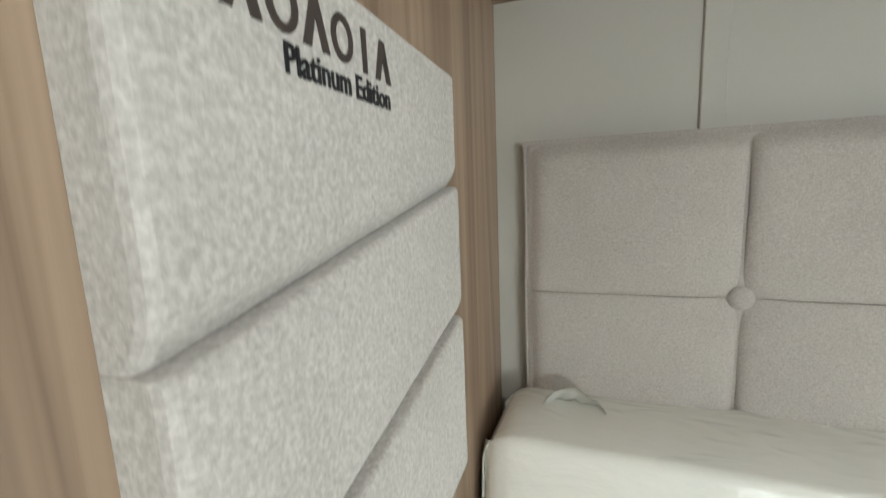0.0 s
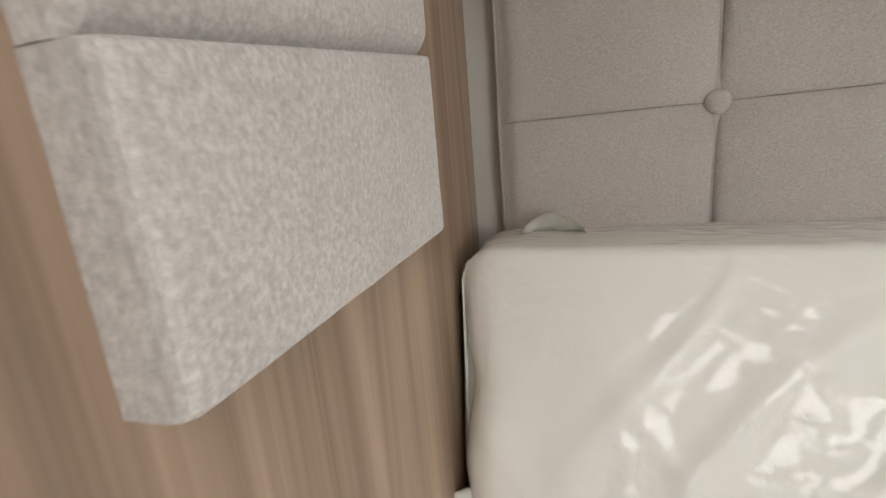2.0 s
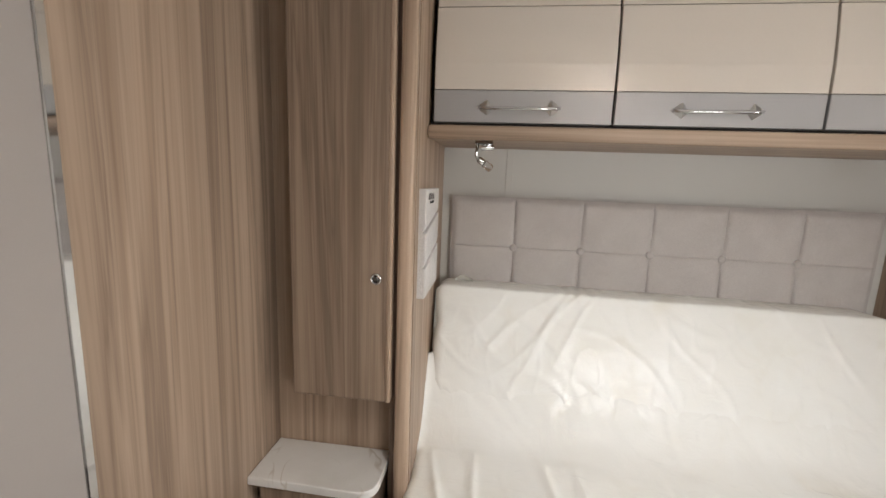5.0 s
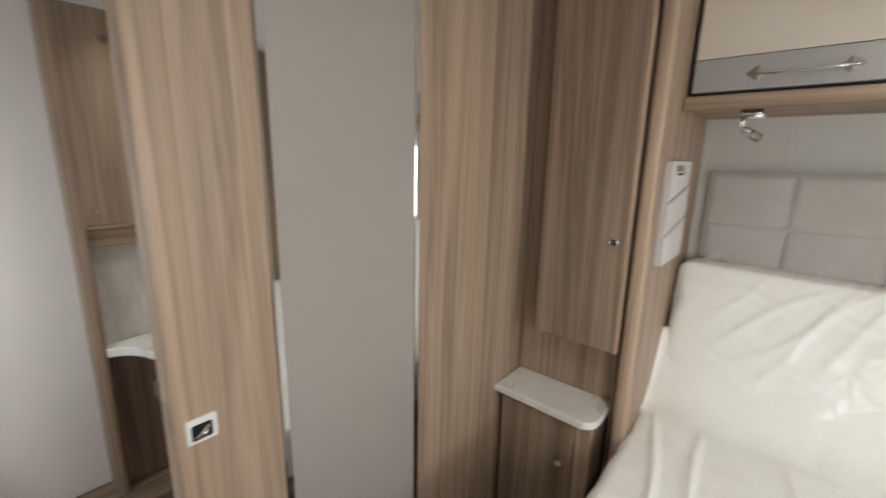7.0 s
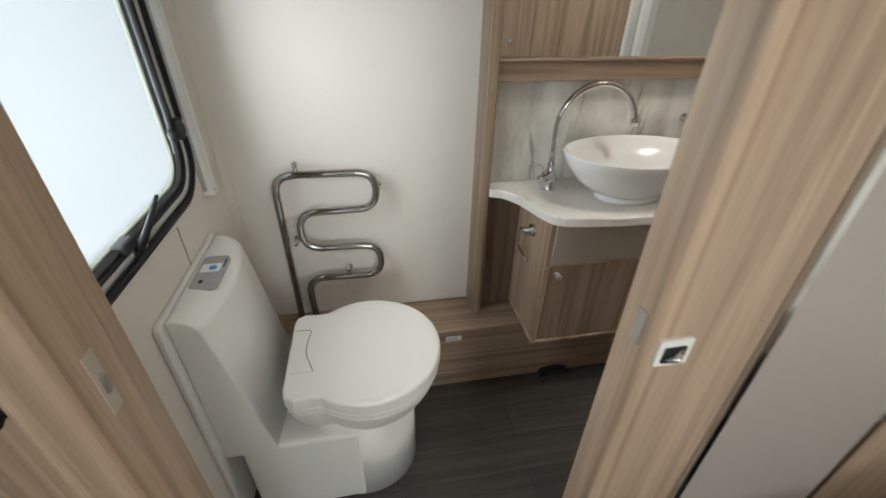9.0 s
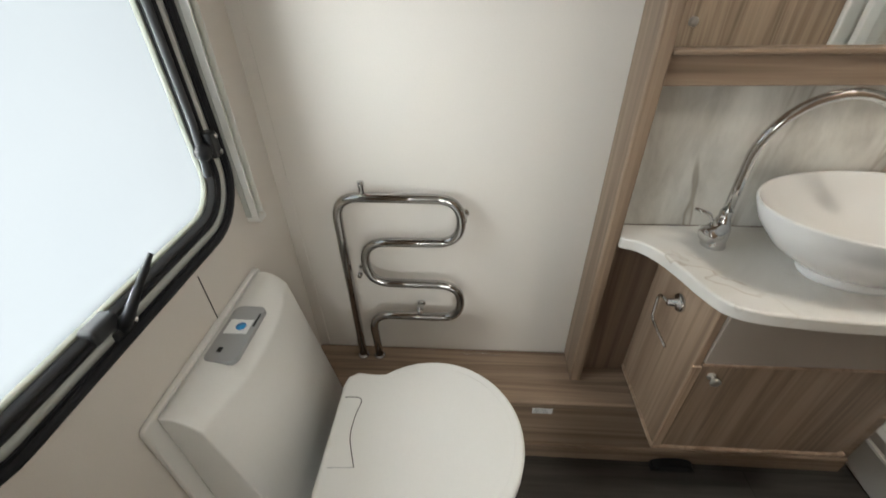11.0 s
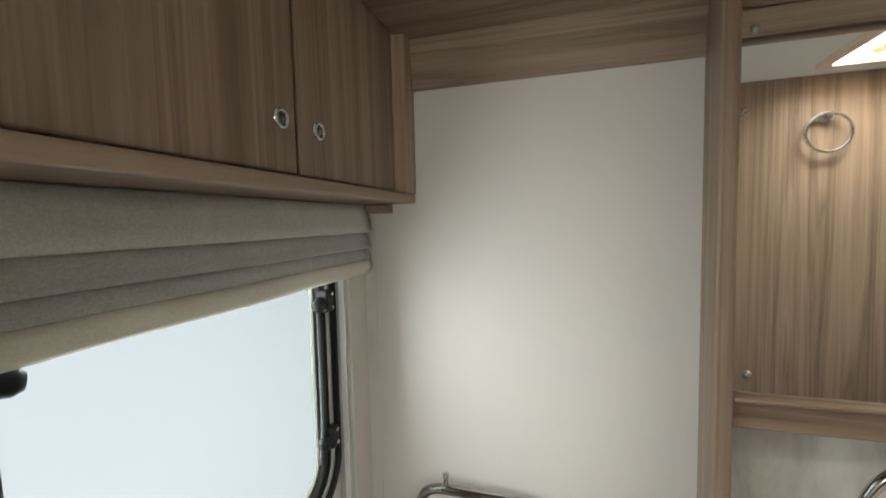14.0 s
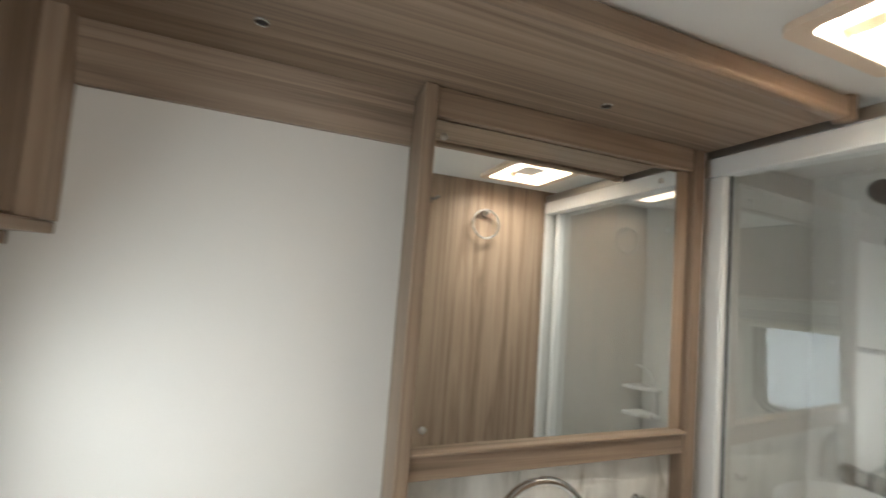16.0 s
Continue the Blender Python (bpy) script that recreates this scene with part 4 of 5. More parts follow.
part("bar", tube([(-1.235, 0.44, 1.396), (-0.98, 0.44, 1.396)], 0.009, 12), SATIN, sr, "grey grab bar", True)
mx = part("mixer", lathe([(0.024, -0.07), (0.026, -0.06), (0.026, 0.06), (0.024, 0.07), (0, 0.071)], axis_pose((-1.165, 0.445, 1.013), (1, 0, 0)), 18), CHROME, sr, "chrome mixer bar", True)
part("knob", lathe([(0.028, 0), (0.030, 0.03), (0.024, 0.04), (0, 0.041)], axis_pose((-1.235, 0.445, 1.013), (-1, 0, 0)), 16), SATIN, mx, "", True)
part("hand_shower", lathe([(0.0, 0.0), (0.035, 0.004), (0.045, 0.016), (0.02, 0.03), (0.012, 0.06), (0.0, 0.062)], axis_pose((-1.165, 0.40, 1.86), (0.1, 0.8, 0.6)), 20), BLACKPL, sr, "dark hand shower", True)

cs = thing("corner_shelf", (-0.55, 0.46, 0.93), "white two-tier plastic shower corner shelf", "shelf")
for z in (0.935, 1.06):
    part("tier", prism([(-0.508, 0.492), (-0.508, 0.36), (-0.54, 0.37), (-0.60, 0.41), (-0.64, 0.46), (-0.648, 0.492)], z, z + 0.016, "z", 0.004), WHITE_PL, cs)
part("arch", tube(smooth_path([(-0.63, 0.478, 0.935), (-0.625, 0.475, 1.10), (-0.58, 0.465, 1.16), (-0.52, 0.46, 1.165)], 0.05), 0.007, 10), WHITE_PL, cs, "", True)

# towel ring on the washroom side of the partition
tg = thing("towel_ring", (XQ, -0.443, 1.80), "clear acrylic towel ring on a chrome mount", "towel ring")
part("mount", lathe([(0.018, 0), (0.018, 0.005), (0.010, 0.010), (0.009, 0.030), (0.011, 0.034), (0, 0.035)], axis_pose((XQ - 0.0005, -0.443, 1.825), (-1, 0, 0)), 20), CHROME, tg, "", True)
part("ring", tube([(XQ - 0.026, -0.443 + 0.062 * math.sin(2 * math.pi * i / 48), 1.773 + 0.062 * math.cos(2 * math.pi * i / 48)) for i in range(49)], 0.0055, 10, caps=False), BRIGHT, tg, "slim bright ring", True)


hk2 = thing("robe_hook", (XQ, -0.70, 1.85), "chrome robe hook on the washroom side of the partition", "hook")
part("plate", lathe([(0.016, 0), (0.016, 0.005), (0.008, 0.009), (0.007, 0.026), (0, 0.027)], axis_pose((XQ - 0.0005, -0.70, 1.85), (-1, 0, 0)), 20), CHROME, hk2, "", True)
for s2 in (-1, 1):
    part("peg", tube([(XQ - 0.022, -0.70, 1.85), (XQ - 0.032, -0.70 + s2 * 0.018, 1.852), (XQ - 0.040, -0.70 + s2 * 0.028, 1.864)], [0.006, 0.006, 0.008], 12), CHROME, hk2, "", True)

# ---- bedroom: partition trim ----
gp = thing("decor_panel", (XP, -0.68, FLOOR), "tall taupe-grey panel with chrome edge strips on the partition", "wall panel")
part("panel", box((XP, -0.826, FLOOR + 0.001), (XP + 0.006, -0.496, CEIL - 0.002), 0.001, 1), GREY_PANEL, gp)
for y in (-0.833, -0.489):
    part("chrome_strip", box((XP, y - 0.0072, FLOOR + 0.001), (XP + 0.009, y + 0.0072, CEIL - 0.002), 0.0015, 1), CHROME, gp, "polished chrome strip")

rt = thing("door_retainer", (XP, -0.965, 0.92), "square white and chrome door retainer on the partition", "door catch")
part("plate", prism(rounded_rect(-0.994, 0.923, -0.948, 0.966, 0.004), XP, XP + 0.007, "x", 0.002), WHITE_PL, rt)
part("pocket", prism(rounded_rect(-0.987, 0.930, -0.957, 0.956, 0.003), XP + 0.0072, XP + 0.0085, "x"), BLACKPL, rt, "dark pocket")
part("catch", tube([(XP + 0.009, -0.981, 0.936), (XP + 0.013, -0.971, 0.942), (XP + 0.009, -0.963, 0.950)], [0.004, 0.006, 0.004], 10), CHROME, rt, "chrome spring catch", True)

ds = thing("door_stop", (XP, -1.662, 0.985), "small black rubber door stop on the partition", "door stop")
part("base", lathe([(0.010, 0), (0.010, 0.004), (0.007, 0.006), (0.007, 0.014)], axis_pose((XP, -1.662, 0.985), (1, 0, 0)), 16), BLACKPL, ds, "", True)
part("bumper", lathe([(0.0085, 0.0141), (0.0095, 0.018), (0.007, 0.024), (0, 0.025)], axis_pose((XP, -1.662, 0.985), (1, 0, 0)), 16), DARK, ds, "", True)

# ---- bedroom: wardrobe beside the bed ----
wd = thing("wardrobe", (-0.27, 0.25, FLOOR), "tall narrow driftwood wardrobe with a push-lock door", "wardrobe")
part("back_panel", box((XP + 0.001, 0.055, FLOOR), (-0.112, 0.075, CEIL - 0.001)), WOOD_Z, wd)
part("side_panel", box((-0.100, 0.000, FLOOR), (-0.080, 0.499, CEIL - 0.001)), WOOD_Z, wd)
part("front_post", box((-0.118, -0.030, FLOOR), (-0.080, 0.002, CEIL - 0.001), 0.012, 4), WOOD_EDGE, wd, "rounded driftwood front post", True)
part("upper_body", box((-0.383, -0.008, 0.852), (-0.134, 0.054, CEIL - 0.001)), WOOD_SHADED, wd)
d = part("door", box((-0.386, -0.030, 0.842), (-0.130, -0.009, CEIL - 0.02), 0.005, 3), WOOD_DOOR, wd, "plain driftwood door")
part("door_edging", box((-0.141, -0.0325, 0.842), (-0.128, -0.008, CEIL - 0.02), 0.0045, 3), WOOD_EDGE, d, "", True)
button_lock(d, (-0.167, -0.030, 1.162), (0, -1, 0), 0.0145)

# wood strip in the shade tone, filling the gap beside the door
part("filler", box((-0.1335, -0.004, FLOOR), (-0.1185, 0.054, CEIL - 0.001)), WOOD_SHADED, wd)

bc = thing("bedside_cabinet", (-0.31, 0.0, FLOOR), "small driftwood bedside cabinet with one door", "bedside cabinet")
part("carcass", box((XP + 0.012, -0.080, FLOOR), (-0.152, 0.054, 0.624)), WOOD_SHADED, bc)
d = part("door", box((-0.446, -0.098, 0.05), (-0.200, -0.081, 0.614), 0.003), WOOD_DOOR, bc, "driftwood door")
part("end_post", box((-0.197, -0.092, FLOOR), (-0.150, -0.0805, 0.624), 0.004), WOOD_EDGE, bc)
k = part("knob", lathe([(0.004, 0), (0.004, 0.010), (0.010, 0.012), (0.012, 0.017), (0.007, 0.022), (0, 0.022)], axis_pose((-0.235, -0.098, 0.478), (0, -1, 0)), 16), SATIN, d, "small satin metal knob", True)

sh = thing("bedside_shelf", (-0.31, -0.03, 0.626), "white marble-effect bedside shelf top with a rounded corner", "shelf")
out = [(XP + 0.0015, 0.0535), (XP + 0.0015, -0.110)] + [(-0.186 + 0.045 * math.sin(radians(a)), -0.065 - 0.050 * math.cos(radians(a))) for a in range(0, 91, 10)] + [(-0.141, 0.0535)]
part("slab", prism(out, 0.626, 0.650, "z", 0.003), MARBLE, sh)

# felt pocket on the wardrobe's side
pk = thing("wall_pocket", (-0.080, 0.145, 1.097), "grey melange felt letter pocket with slanted slots on the wardrobe", "wall pocket")
Y0, Y1, Z0, Z1 = 0.038, 0.256, 1.100, 1.380


def felt_block(name, z_low, z_high, x_front, dip, label=""):
    """A padded felt block with soft edges; heights given at its two ends; dip: how far its foot tucks in behind the next."""
    bm = bmesh.new()
    n, m2 = 26, 26
    fr = []
    for i in range(n + 1):
        u = 0.5 - 0.5 * math.cos(math.pi * i / n)
        y = Y0 + (Y1 - Y0) * u
        lo, hi = z_low[0] + (z_low[1] - z_low[0]) * u, z_high[0] + (z_high[1] - z_high[0]) * u
        fr.append([])
        for j in range(m2 + 1):
            v = 0.5 - 0.5 * math.cos(math.pi * j / m2)
            z = lo + (hi - lo) * v
            q = max(0.0, 1 - min(y - Y0, Y1 - y) / 0.005)
            x = x_front - 0.005 * (1 - math.sqrt(1 - q * q))
            q = max(0.0, 1 - (hi - z) / 0.003)
            x -= 0.003 * (1 - math.sqrt(1 - q * q))
            q = max(0.0, 1 - (z - lo) / (0.016 if dip else 0.004))
            x -= (dip or 0.004) * (q * q if dip else 1 - math.sqrt(1 - q * q))
            x += 0.0006 * noise.noise((y * 40, z * 40, 1.0))
            fr[-1].append(bm.verts.new((x, y, z)))
    loop = [fr[i][0] for i in range(n + 1)] + [fr[n][j] for j in range(1, m2 + 1)] + [fr[i][m2] for i in range(n - 1, -1, -1)] + [fr[0][j] for j in range(m2 - 1, 0, -1)]
    for i in range(n):
        for j in range(m2):
            bm.faces.new((fr[i][j], fr[i + 1][j], fr[i + 1][j + 1], fr[i][j + 1]))
    back = [bm.verts.new((-0.0798, v.co.y, v.co.z)) for v in loop]
    k = len(back)
    for i in range(k):
        bm.faces.new((loop[(i + 1) % k], loop[i], back[i], back[(i + 1) % k]))
    bm.faces.new(back)
    bmesh.ops.recalc_face_normals(bm, faces=bm.faces)
    ob = part(name, bm, FELT, pk, label, False)
    return ob


S1, S2 = (1.270, 1.308), (1.178, 1.216)
felt_block("upper_panel", (S1[0] + 0.0004, S1[1] + 0.0004), (Z1, Z1), -0.0605, 0.008, "felt upper panel with stitched lettering")
felt_block("middle_pocket", (S2[0] + 0.0004, S2[1] + 0.0004), S1, -0.0595, 0.009, "felt pocket")
felt_block("lower_pocket", (Z0, Z0), S2, -0.0590, 0.0, "felt pocket")


def lettering(text, y0, y1, z, x, material, parent, name="lettering"):
    c = bpy.data.curves.new("lettering", 'FONT')
    c.body, c.size, c.extrude, c.resolution_u = text, 1.0, 0.03, 3
    c.offset = 0.022
    tmp = bpy.data.objects.new("tmp_text", c)
    scene.collection.objects.link(tmp)
    bpy.context.view_layer.update()
    me = bpy.data.meshes.new_from_object(tmp.evaluated_get(bpy.context.evaluated_depsgraph_get()))
    bpy.data.objects.remove(tmp)
    bm = bmesh.new()
    bm.from_mesh(me)
    xs = [v.co.x for v in bm.verts]
    s = (y1 - y0) / (max(xs) - min(xs))
    x_min = min(xs)
    for v in bm.verts:
        a, b, d = v.co
        v.co = Vector((x + d * s, y0 + (a - x_min) * s, z + b * s * 1.15))
    return part(name, bm, material, parent, "black stitched lettering")


lettering("Platinum Edition", 0.0855, 0.1540, 1.3425, -0.0603, INK, pk)
# maker's model mark above it, as plain upright shapes
for i in range(6):
    y = 0.0705 + i * 0.0156
    w2 = 0.0070 if i != 4 else 0.0022
    if i in (0, 2, 5):
        bm = prism([(y - w2, 1.353), (y - w2 * 0.45, 1.353), (y, 1.3632), (y + w2 * 0.45, 1.353), (y + w2, 1.353), (y + w2 * 0.25, 1.3695), (y - w2 * 0.25, 1.3695)], -0.0606, -0.0598, "x")
    elif i == 4:
        bm = box((-0.0606, y - 0.0016, 1.353), (-0.0598, y + 0.0016, 1.3695))
    else:
        bm = ring_plate([(y + w2 * math.cos(2 * math.pi * a / 16), 1.3612 + 0.0082 * math.sin(2 * math.pi * a / 16)) for a in range(16)], [(y + w2 * 0.6 * math.cos(2 * math.pi * a / 16), 1.3612 + 0.0055 * math.sin(2 * math.pi * a / 16)) for a in range(16)], -0.0606, -0.0598, "x")
    part("emblem_mark", bm, INK_BROWN, pk, "dark brown stitched mark")

# ---- bedroom: headboard ----
hb = thing("headboard", (0.64, YH, 0.86), "taupe linen headboard with buttoned square tufts", "headboard")
HX = [-0.044, 0.178, 0.405, 0.632, 0.860, 1.088, 1.318]
HZ = [0.86, 1.181, 1.356]
part("board", box((HX[0] + 0.004, 0.4705, HZ[0]), (HX[-1] - 0.004, 0.499, HZ[2] - 0.004), 0.004), LINEN, hb, "linen-covered board")


def pad(x0, x1, z0, z1, outer_l, outer_r, outer_t):
    """One upholstered square: full in the middle, drawn in at its seams."""
    bm = bmesh.new()
    nx, nz = 20, 16
    g = []
    for i in range(nx + 1):
        u = i / nx
        u = 0.5 - 0.5 * math.cos(math.pi * u)
        col = []
        for j in range(nz + 1):
            v = 0.5 - 0.5 * math.cos(math.pi * j / nz)
            x, z = x0 + (x1 - x0) * u, z0 + (z1 - z0) * v

            def side(d, outer):
                r = 0.022 if outer else 0.016
                drop = 0.030 if outer else 0.0075
                q = max(0.0, 1 - d / r)
                return drop * (1 - math.sqrt(max(0.0, 1 - q * q)))
            h = 0.0
            h += side((x - x0), outer_l) + side((x1 - x), outer_r) + side((z - z0), False) * (0.35) + side((z1 - z), outer_t) * (1 if outer_t else 0.35)
            belly = 0.006 * math.sin(math.pi * u) * math.sin(math.pi * v)
            bow = 0.0035 * math.sin(math.pi * v)
            wob = 0.0016 * noise.noise((x * 9, z * 9, 2.0))
            for bx, flag in ((x0, outer_l), (x1, outer_r)):
                if not flag:
                    dd = (x - bx) ** 2 + (z - HZ[1]) ** 2
                    h += 0.007 * math.exp(-dd / 0.0009)
            col.append(bm.verts.new((x + bow * (0.4 - u), min(0.4725, 0.462 + h - belly + wob), z)))
        g.append(col)
    for i in range(nx):
        for j in range(nz):
            bm.faces.new((g[i][j], g[i + 1][j], g[i + 1][j + 1], g[i][j + 1]))
    return part("tufted_pad", bm, LINEN, hb, "", True)


for i in range(6):
    for j in range(2):
        pad(HX[i] + 0.0004, HX[i + 1] - 0.0004, HZ[j] + 0.0004, HZ[j + 1] - 0.0004, i == 0, i == 5, j == 1)
for x in HX[1:-1]:
    part("button", lathe([(0.012, -0.004), (0.0125, 0.001), (0.010, 0.0045), (0.005, 0.006), (0, 0.0065)], axis_pose((x, 0.469, HZ[1]), (0, -1, 0)), 20), LINEN, hb, "linen-covered button", True)
setting("trim", box((0.139, YH - 0.003, 1.30), (0.163, YH, 1.522), 0.001, 1), WALL_BED, "narrow joint strip on the wall above the headboard", "trim")
setting("trim", box((0.1381, YH - 0.0012, 1.30), (0.1388, YH, 1.522)), TAUPE, "dark joint line on the wall above the headboard", "trim")

# ---- bedroom: bed ----
bd = thing("bed_base", (0.61, -0.12, FLOOR), "driftwood-sided island bed base", "bed base")
part("plinth", box((-0.02, -0.66, FLOOR), (1.24, 0.44, 0.34)), WOOD_Y, bd)
part("slat_frame", box((-0.07, -0.70, 0.341), (1.30, 0.45, 0.40), 0.01), WOOD_X, bd)

mt = thing("mattress", (0.61, -0.1, 0.40), "white two-part mattress in shiny clear plastic wrapping", "mattress")


def quilt(name, prof, x0, x1, seed, amp, label, r=0.014, fall=0.0, folds=(), fan=()):
    """A soft slab: a closed side outline drawn across the bed, with creases of loose wrapping."""
    pts = smooth_path([(0, y, z) for y, z in prof + prof[:2]], r, 4)[1:-1]
    fine = []
    for a, b in zip(pts, pts[1:]):
        k = max(1, int((b - a).length / 0.009))
        fine += [a.lerp(b, i / k) for i in range(k)]
    pts = fine
    cy = sum(p.y for p in pts) / len(pts)
    cz = sum(p.z for p in pts) / len(pts)
    nx = 230
    bm = bmesh.new()
    rows = []
    for i in range(nx + 1):
        u = i / nx
        x = x0 + (x1 - x0) * u
        d = min(u, 1 - u) * (x1 - x0)
        pull = max(0.0, 1 - d / 0.035)
        inward = 0.030 * (1 - math.sqrt(max(0.0, 1 - pull * pull)))
        row = []
        for k, p in enumerate(pts):
            q, w3 = pts[(k + 1) % len(pts)], pts[k - 1]
            tang = (q - w3).normalized()
            nrm = Vector((0, tang.z, -tang.y))
            if nrm.dot(Vector((0, p.y - cy, p.z - cz))) < 0:
                nrm = -nrm
            s = Vector((x * 2.3 + p.z * 1.5, p.y * 4.0, p.z * 3.0 + seed))
            big = noise.noise(s * 1.6)
            ridge = 1 - abs(noise.noise(Vector((x * 5.5 + p.y * 4 + p.z * 3, p.y * 3 - x * 1.2, p.z * 4 + seed * 3))))
            crease = max(0.0, ridge - 0.86) / 0.14
            ridge2 = 1 - abs(noise.noise(Vector((x * 12 - p.y * 5, p.y * 8 + x * 3, p.z * 8 + seed * 7))))
            small = max(0.0, ridge2 - 0.88) / 0.12
            off = amp * (0.7 * big + 0.55 * crease ** 1.5 + 0.30 * small ** 1.5) - inward
            for fx, lean, fh in folds:
                off += fh * max(0.0, min(1.0, (0.14 - p.y) / 0.12)) * math.exp(-((x - fx - lean * p.y + 0.012 * math.sin(p.y * 9 + fx * 20)) / 0.011) ** 2)
            for ax, az, bx, bz, fh in fan:
                if nrm.y > 0.3:
                    continue
                ex, ez = bx - ax, bz - az
                ln = math.hypot(ex, ez)
                al = ((x - ax) * ex + (p.z - az) * ez) / ln
                ac = ((x - ax) * ez - (p.z - az) * ex) / ln + 0.010 * math.sin(al * 16 + ax * 9)
                tt = al / ln
                if -0.15 < tt < 1.1:
                    wide = 0.007 + 0.016 * max(0.0, tt)
                    fade = min(1.0, (tt + 0.15) / 0.2) * min(1.0, (1.1 - tt) / 0.5)
                    off += fh * fade * math.exp(-(ac / wide) ** 2 if ac < 0 else -(ac / (wide * 0.45)) ** 2)
            if fan:
                near = math.exp(-((x - fan[0][0]) / 0.11) ** 2 - ((p.z - 1.05) / 0.035) ** 2)
                off += near * 0.007 * noise.noise((x * 38, p.y * 22, p.z * 16))
            lump = max(0.0, 1 - d / 0.07) * (0.030 if u > 0.5 else 0.010) * (noise.noise((p.y * 7, p.z * 11, seed)) + 0.5 * noise.noise((p.y * 19, p.z * 23, seed)))
            row.append(bm.verts.new((x + (lump if u > 0.5 else -lump), p.y + nrm.y * off, p.z + nrm.z * off - fall * u)))
        rows.append(row)
    n = len(pts)
    for a, b in zip(rows, rows[1:]):
        for k in range(n):
            bm.faces.new((a[k], a[(k + 1) % n], b[(k + 1) % n], b[k]))
    bm.faces.new(rows[0][::-1])
    bm.faces.new(rows[-1])
    bmesh.ops.recalc_face_normals(bm, faces=bm.faces)
    return part(name, bm, WRAP, mt, label, True)


quilt("head_section", [(0.350, 1.063), (0.470, 1.060), (0.464, 0.60), (0.300, 0.52), (0.215, 0.66), (0.29, 0.90)], -0.068, 1.285, 1.0, 0.0042, "wrapped head section leaning on the headboard", 0.010, 0.012, (), ((0.40, 1.06, 0.08, 0.76, 0.0042), (0.30, 1.05, 0.02, 0.82, 0.0036), (0.36, 1.06, 0.13, 0.70, 0.0040), (0.14, 1.04, 0.01, 0.86, 0.0034), (0.44, 1.05, 0.27, 0.80, 0.0030), (0.95, 1.05, 0.78, 0.86, 0.0024), (1.10, 1.04, 1.22, 0.80, 0.003)))
quilt("foot_section", [(0.296, 0.86), (0.30, 0.42), (-0.70, 0.405), (-0.70, 0.565), (-0.2, 0.59), (0.05, 0.605), (0.13, 0.620), (0.188, 0.652), (0.224, 0.705), (0.247, 0.76)], -0.092, 1.330, 5.0, 0.0045, "wrapped flat section", 0.03, 0.0, ((-0.01, -0.16, 0.010), (0.10, -0.10, 0.008), (0.30, -0.14, 0.006), (0.40, -0.22, 0.009), (0.62, 0.1, 0.005), (0.86, 0.15, 0.005), (1.1, -0.1, 0.005)))
# torn tuft of film at the head
bm = bmesh.new()
g = []
for i in range(13):
    u = i / 12
    g.append([bm.verts.new((-0.02 + 0.085 * u + 0.006 * noise.noise((u * 5, j, 3)), 0.44 - 0.02 * (j / 4) + 0.012 * noise.noise((u * 6, j * 0.7, 7)), 1.058 + (0.026 * max(0, math.sin(math.pi * min(1, u * 1.25))) ** 0.7) * (j / 4) + 0.004 * noise.noise((u * 9, j, 9)))) for j in range(5)])
for i in range(12):
    for j in range(4):
        bm.faces.new((g[i][j], g[i + 1][j], g[i + 1][j + 1], g[i][j + 1]))
bmesh.ops.solidify(bm, geom=list(bm.faces), thickness=0.0006)
part("film_tuft", bm, WRAP, mt, "torn fold of plastic film", True)

# ---- bedroom: lockers over the bed ----
LX = [-0.069, 0.385, 0.864, 1.340]
ol = thing("overbed_locker", (0.63, 0.3, 1.512), "row of cream overbed lockers with silver handle strips", "overbed locker")
part("shelf", box((-0.0795, 0.142, 1.518), (1.358, 0.499, 1.546)), WOOD_X, ol)
part("front_rail", box((-0.0795, 0.126, 1.510), (1.358, 0.1415, 1.5465), 0.006, 3), WOOD_X, ol, "rounded driftwood rail", True)
part("carcass", prism([(0.166, 1.5475), (0.499, 1.5475), (0.499, CEIL - 0.002), (0.235, CEIL - 0.002), (0.19, 1.80)], LX[0] - 0.008, LX[-1] + 0.008, "x"), GAP, ol, "dark carcass")


def bent_panel(prof, x0, x1, thick):
    front = [Vector((0, y, z)) for y, z in prof]
    out = [(p.y, p.z) for p in front] + [(p.y + thick, p.z) for p in front[::-1]]
    return prism(out, x0, x1, "x", 0.0012, 1)


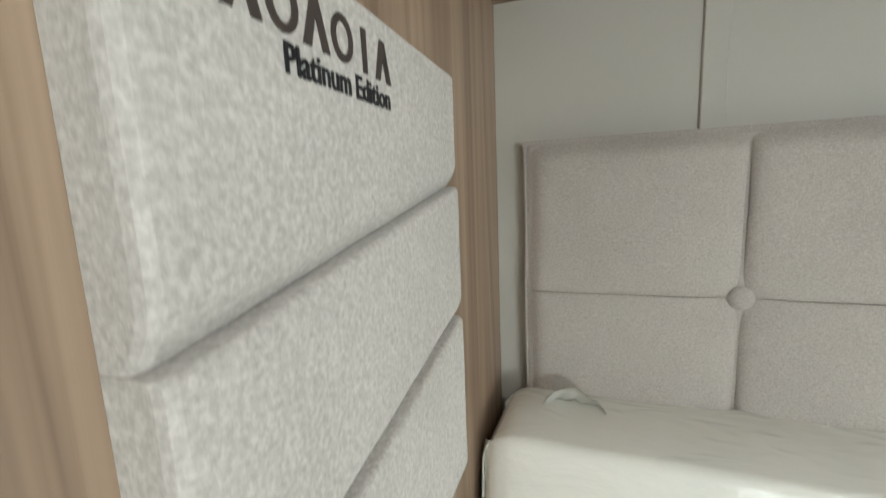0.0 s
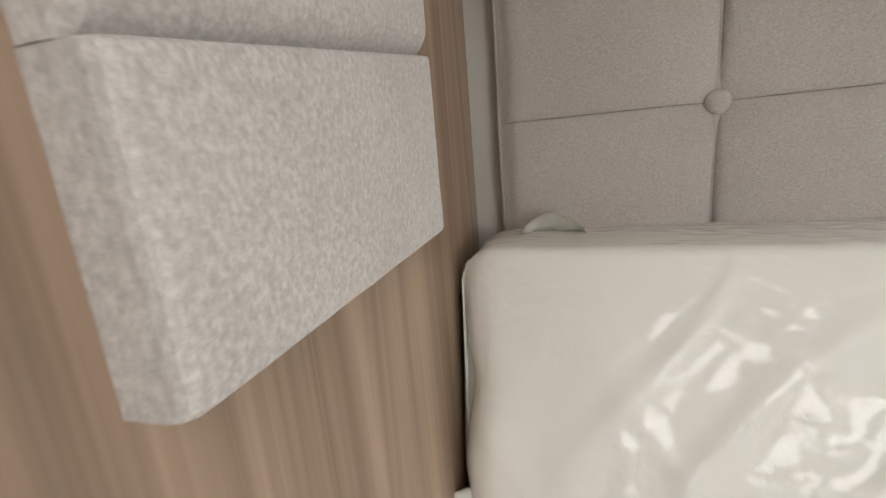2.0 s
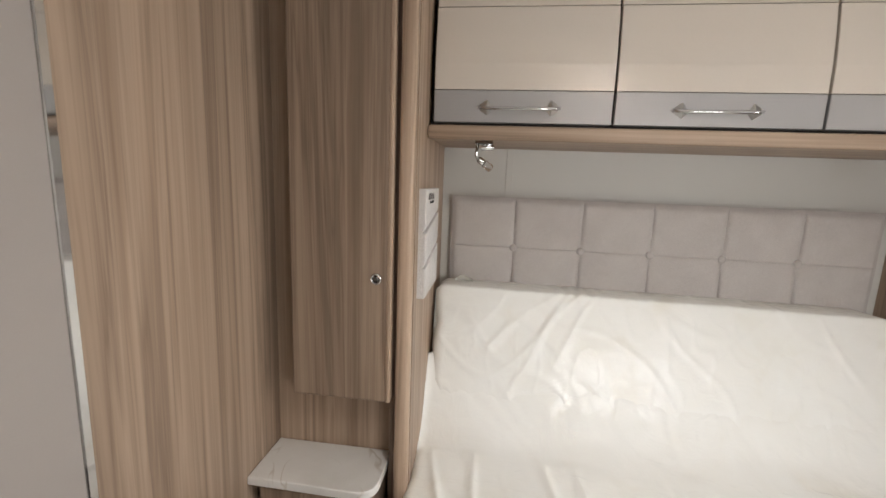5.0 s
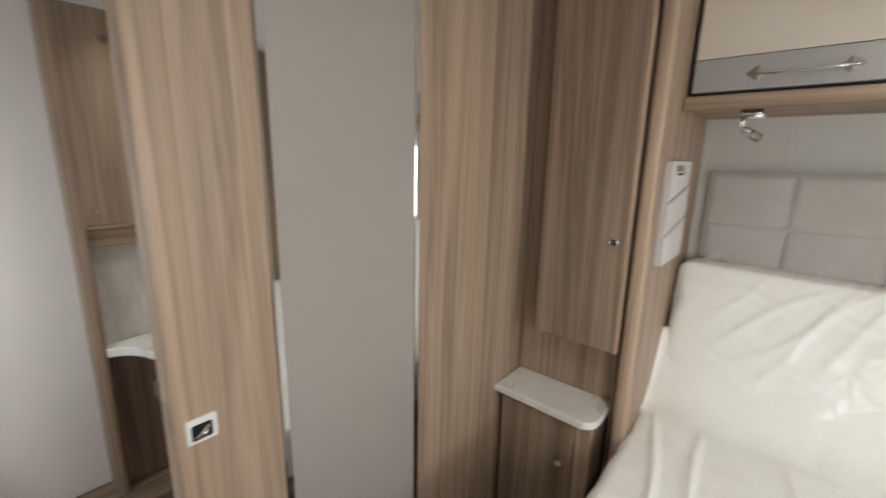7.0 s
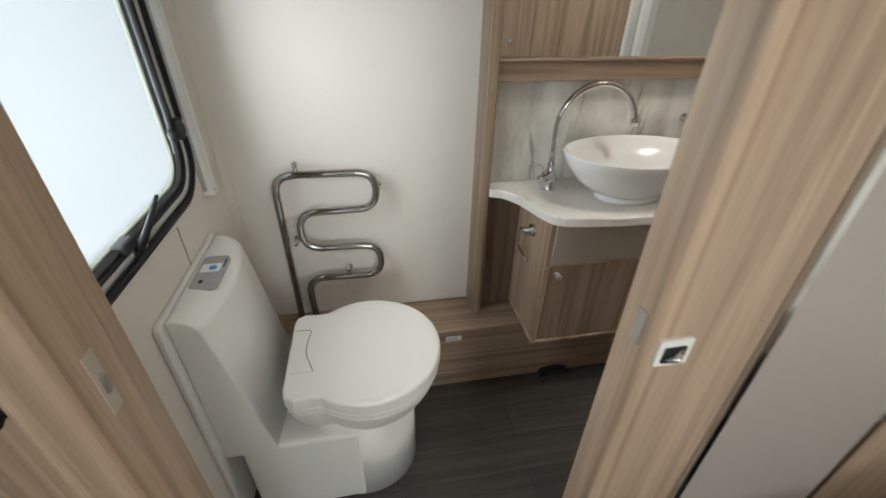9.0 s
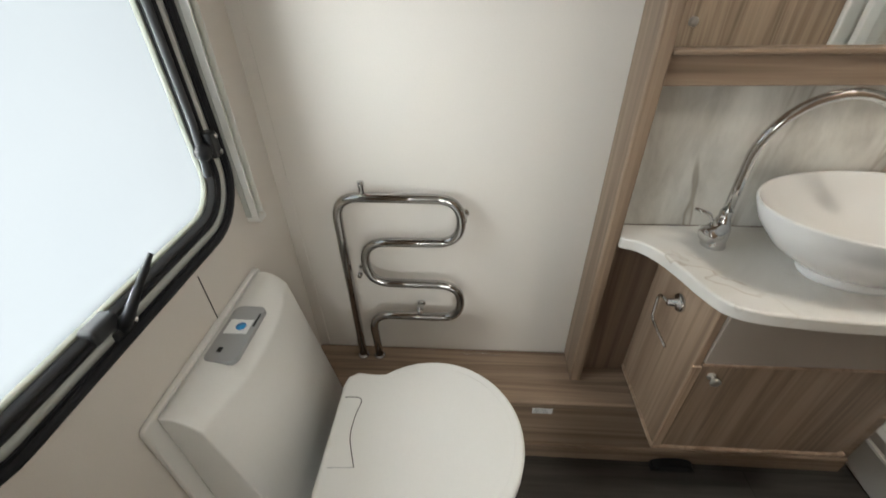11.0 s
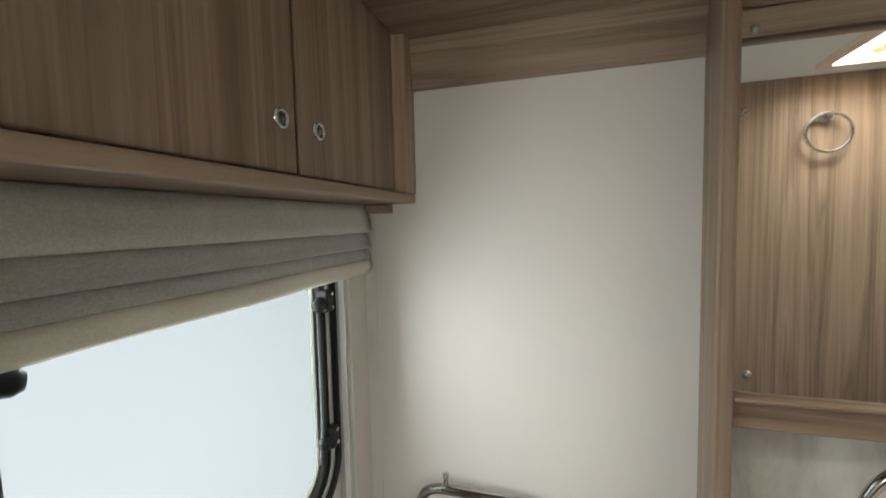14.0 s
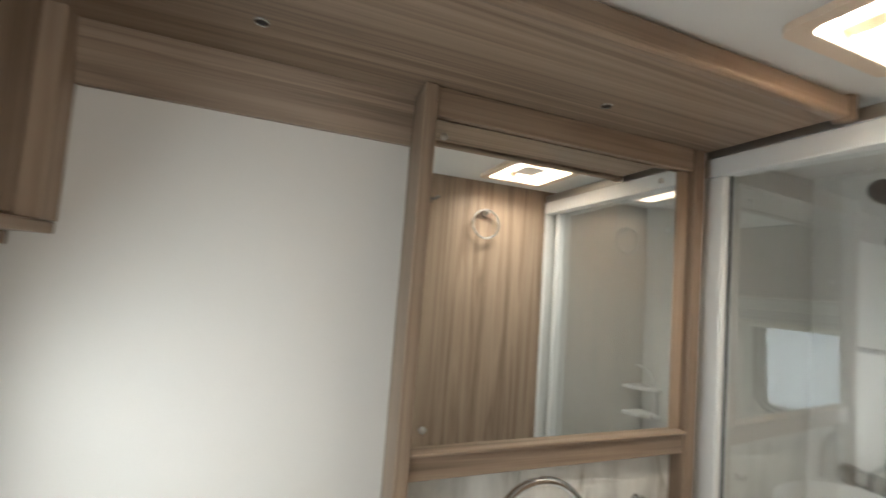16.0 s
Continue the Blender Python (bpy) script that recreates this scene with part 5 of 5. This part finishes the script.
for i in range(3):
    x0, x1 = LX[i] + 0.003, LX[i + 1] - 0.003
    dr = part("door", bent_panel([(0.137, 1.636), (0.139, 1.70), (0.146, 1.77), (0.156, 1.838)], x0, x1, 0.018), CREAM, ol, "cream gloss locker door")
    part("top_panel", bent_panel([(0.1565, 1.8405), (0.172, 1.90), (0.196, CEIL - 0.003)], x0, x1, 0.018), CREAM, dr)
    st = part("handle_strip", box((x0, 0.1365, 1.5545), (x1, 0.158, 1.6345), 0.0015, 1), SILVER, dr, "silver-grey handle strip")
    c = (LX[i] + LX[i + 1]) / 2 - (0.0 if i else 0.006)
    h = 0.102
    grip = [(c - h, 0.135, 1.592), (c - h + 0.03, 0.121, 1.588), (c, 0.115, 1.587), (c + h - 0.03, 0.121, 1.588), (c + h, 0.135, 1.592)]
    hn = part("handle", tube(smooth_path(grip, 0.03), 0.0046, 8), CHROME, dr, "slim chrome bow handle", True)
    for s in (-1, 1):
        tip = c + s * h
        bm = bmesh.new()
        v = [bm.verts.new(p) for p in ((tip + s * 0.006, 0.1362, 1.592), (tip - s * 0.022, 0.1362, 1.612), (tip - s * 0.036, 0.1362, 1.588), (tip - s * 0.022, 0.1362, 1.572), (tip - s * 0.020, 0.124, 1.590))]
        for a, b in ((0, 1), (1, 2), (2, 3), (3, 0)):
            bm.faces.new((v[a], v[b], v[4]))
        bm.faces.new((v[3], v[2], v[1], v[0]))
        bmesh.ops.recalc_face_normals(bm, faces=bm.faces)
        part("mount", bm, SATIN, hn, "faceted satin mount")

# ---- bedroom: reading lamps ----


def reading_lamp(x, s):
    t = thing("reading_lamp", (x, 0.22, 1.518), "small chrome reading lamp with a clear acrylic head under the lockers", "reading lamp", "reading lamps")
    part("base_plate", box((x - 0.028, 0.190, 1.504), (x + 0.022, 0.216, 1.5175), 0.003), CHROME, t)
    part("pivot", lathe([(0.009, -0.016), (0.009, 0.016), (0.005, 0.020), (0, 0.020)], axis_pose((x + 0.006, 0.203, 1.498), (1, 0, 0)), 16), CHROME, t, "", True)
    part("stem", tube(smooth_path([(x - 0.02, 0.203, 1.505), (x - 0.024, 0.204, 1.475), (x - 0.014 * s, 0.210, 1.462)], 0.012), 0.0042, 10), CHROME, t, "", True)
    hd2 = part("head", lathe([(0.0085, 0), (0.0095, 0.008), (0.0095, 0.020), (0.0, 0.021)], axis_pose((x - 0.016 * s, 0.211, 1.466), (0.75 * s, 0.25, -0.55)), 18), CHROME, t, "", True)
    part("lens", lathe([(0.010, 0.020), (0.0115, 0.022), (0.0115, 0.043), (0.009, 0.046), (0, 0.046)], axis_pose((x - 0.016 * s, 0.211, 1.466), (0.75 * s, 0.25, -0.55)), 20), ACRYLIC, hd2, "clear acrylic lens", True)
    return t


reading_lamp(0.070, 1)
reading_lamp(1.205, -1)

# wardrobe on the far side of the bed
wr = thing("wardrobe", (1.55, 0.25, FLOOR), "tall driftwood wardrobe on the far side of the bed", "wardrobe")
part("side_panel", box((1.359, 0.0, FLOOR), (1.379, 0.499, CEIL - 0.001)), WOOD_Z, wr)
part("front_post", box((1.359, -0.030, FLOOR), (1.397, -0.001, CEIL - 0.001), 0.012, 4), WOOD_EDGE, wr, "", True)
part("body", box((1.38, 0.0, FLOOR), (1.75, 0.499, CEIL - 0.001)), WOOD_SHADED, wr)
part("door", box((1.40, -0.022, 0.30), (1.74, -0.001, CEIL - 0.02), 0.004), WOOD_DOOR, wr)
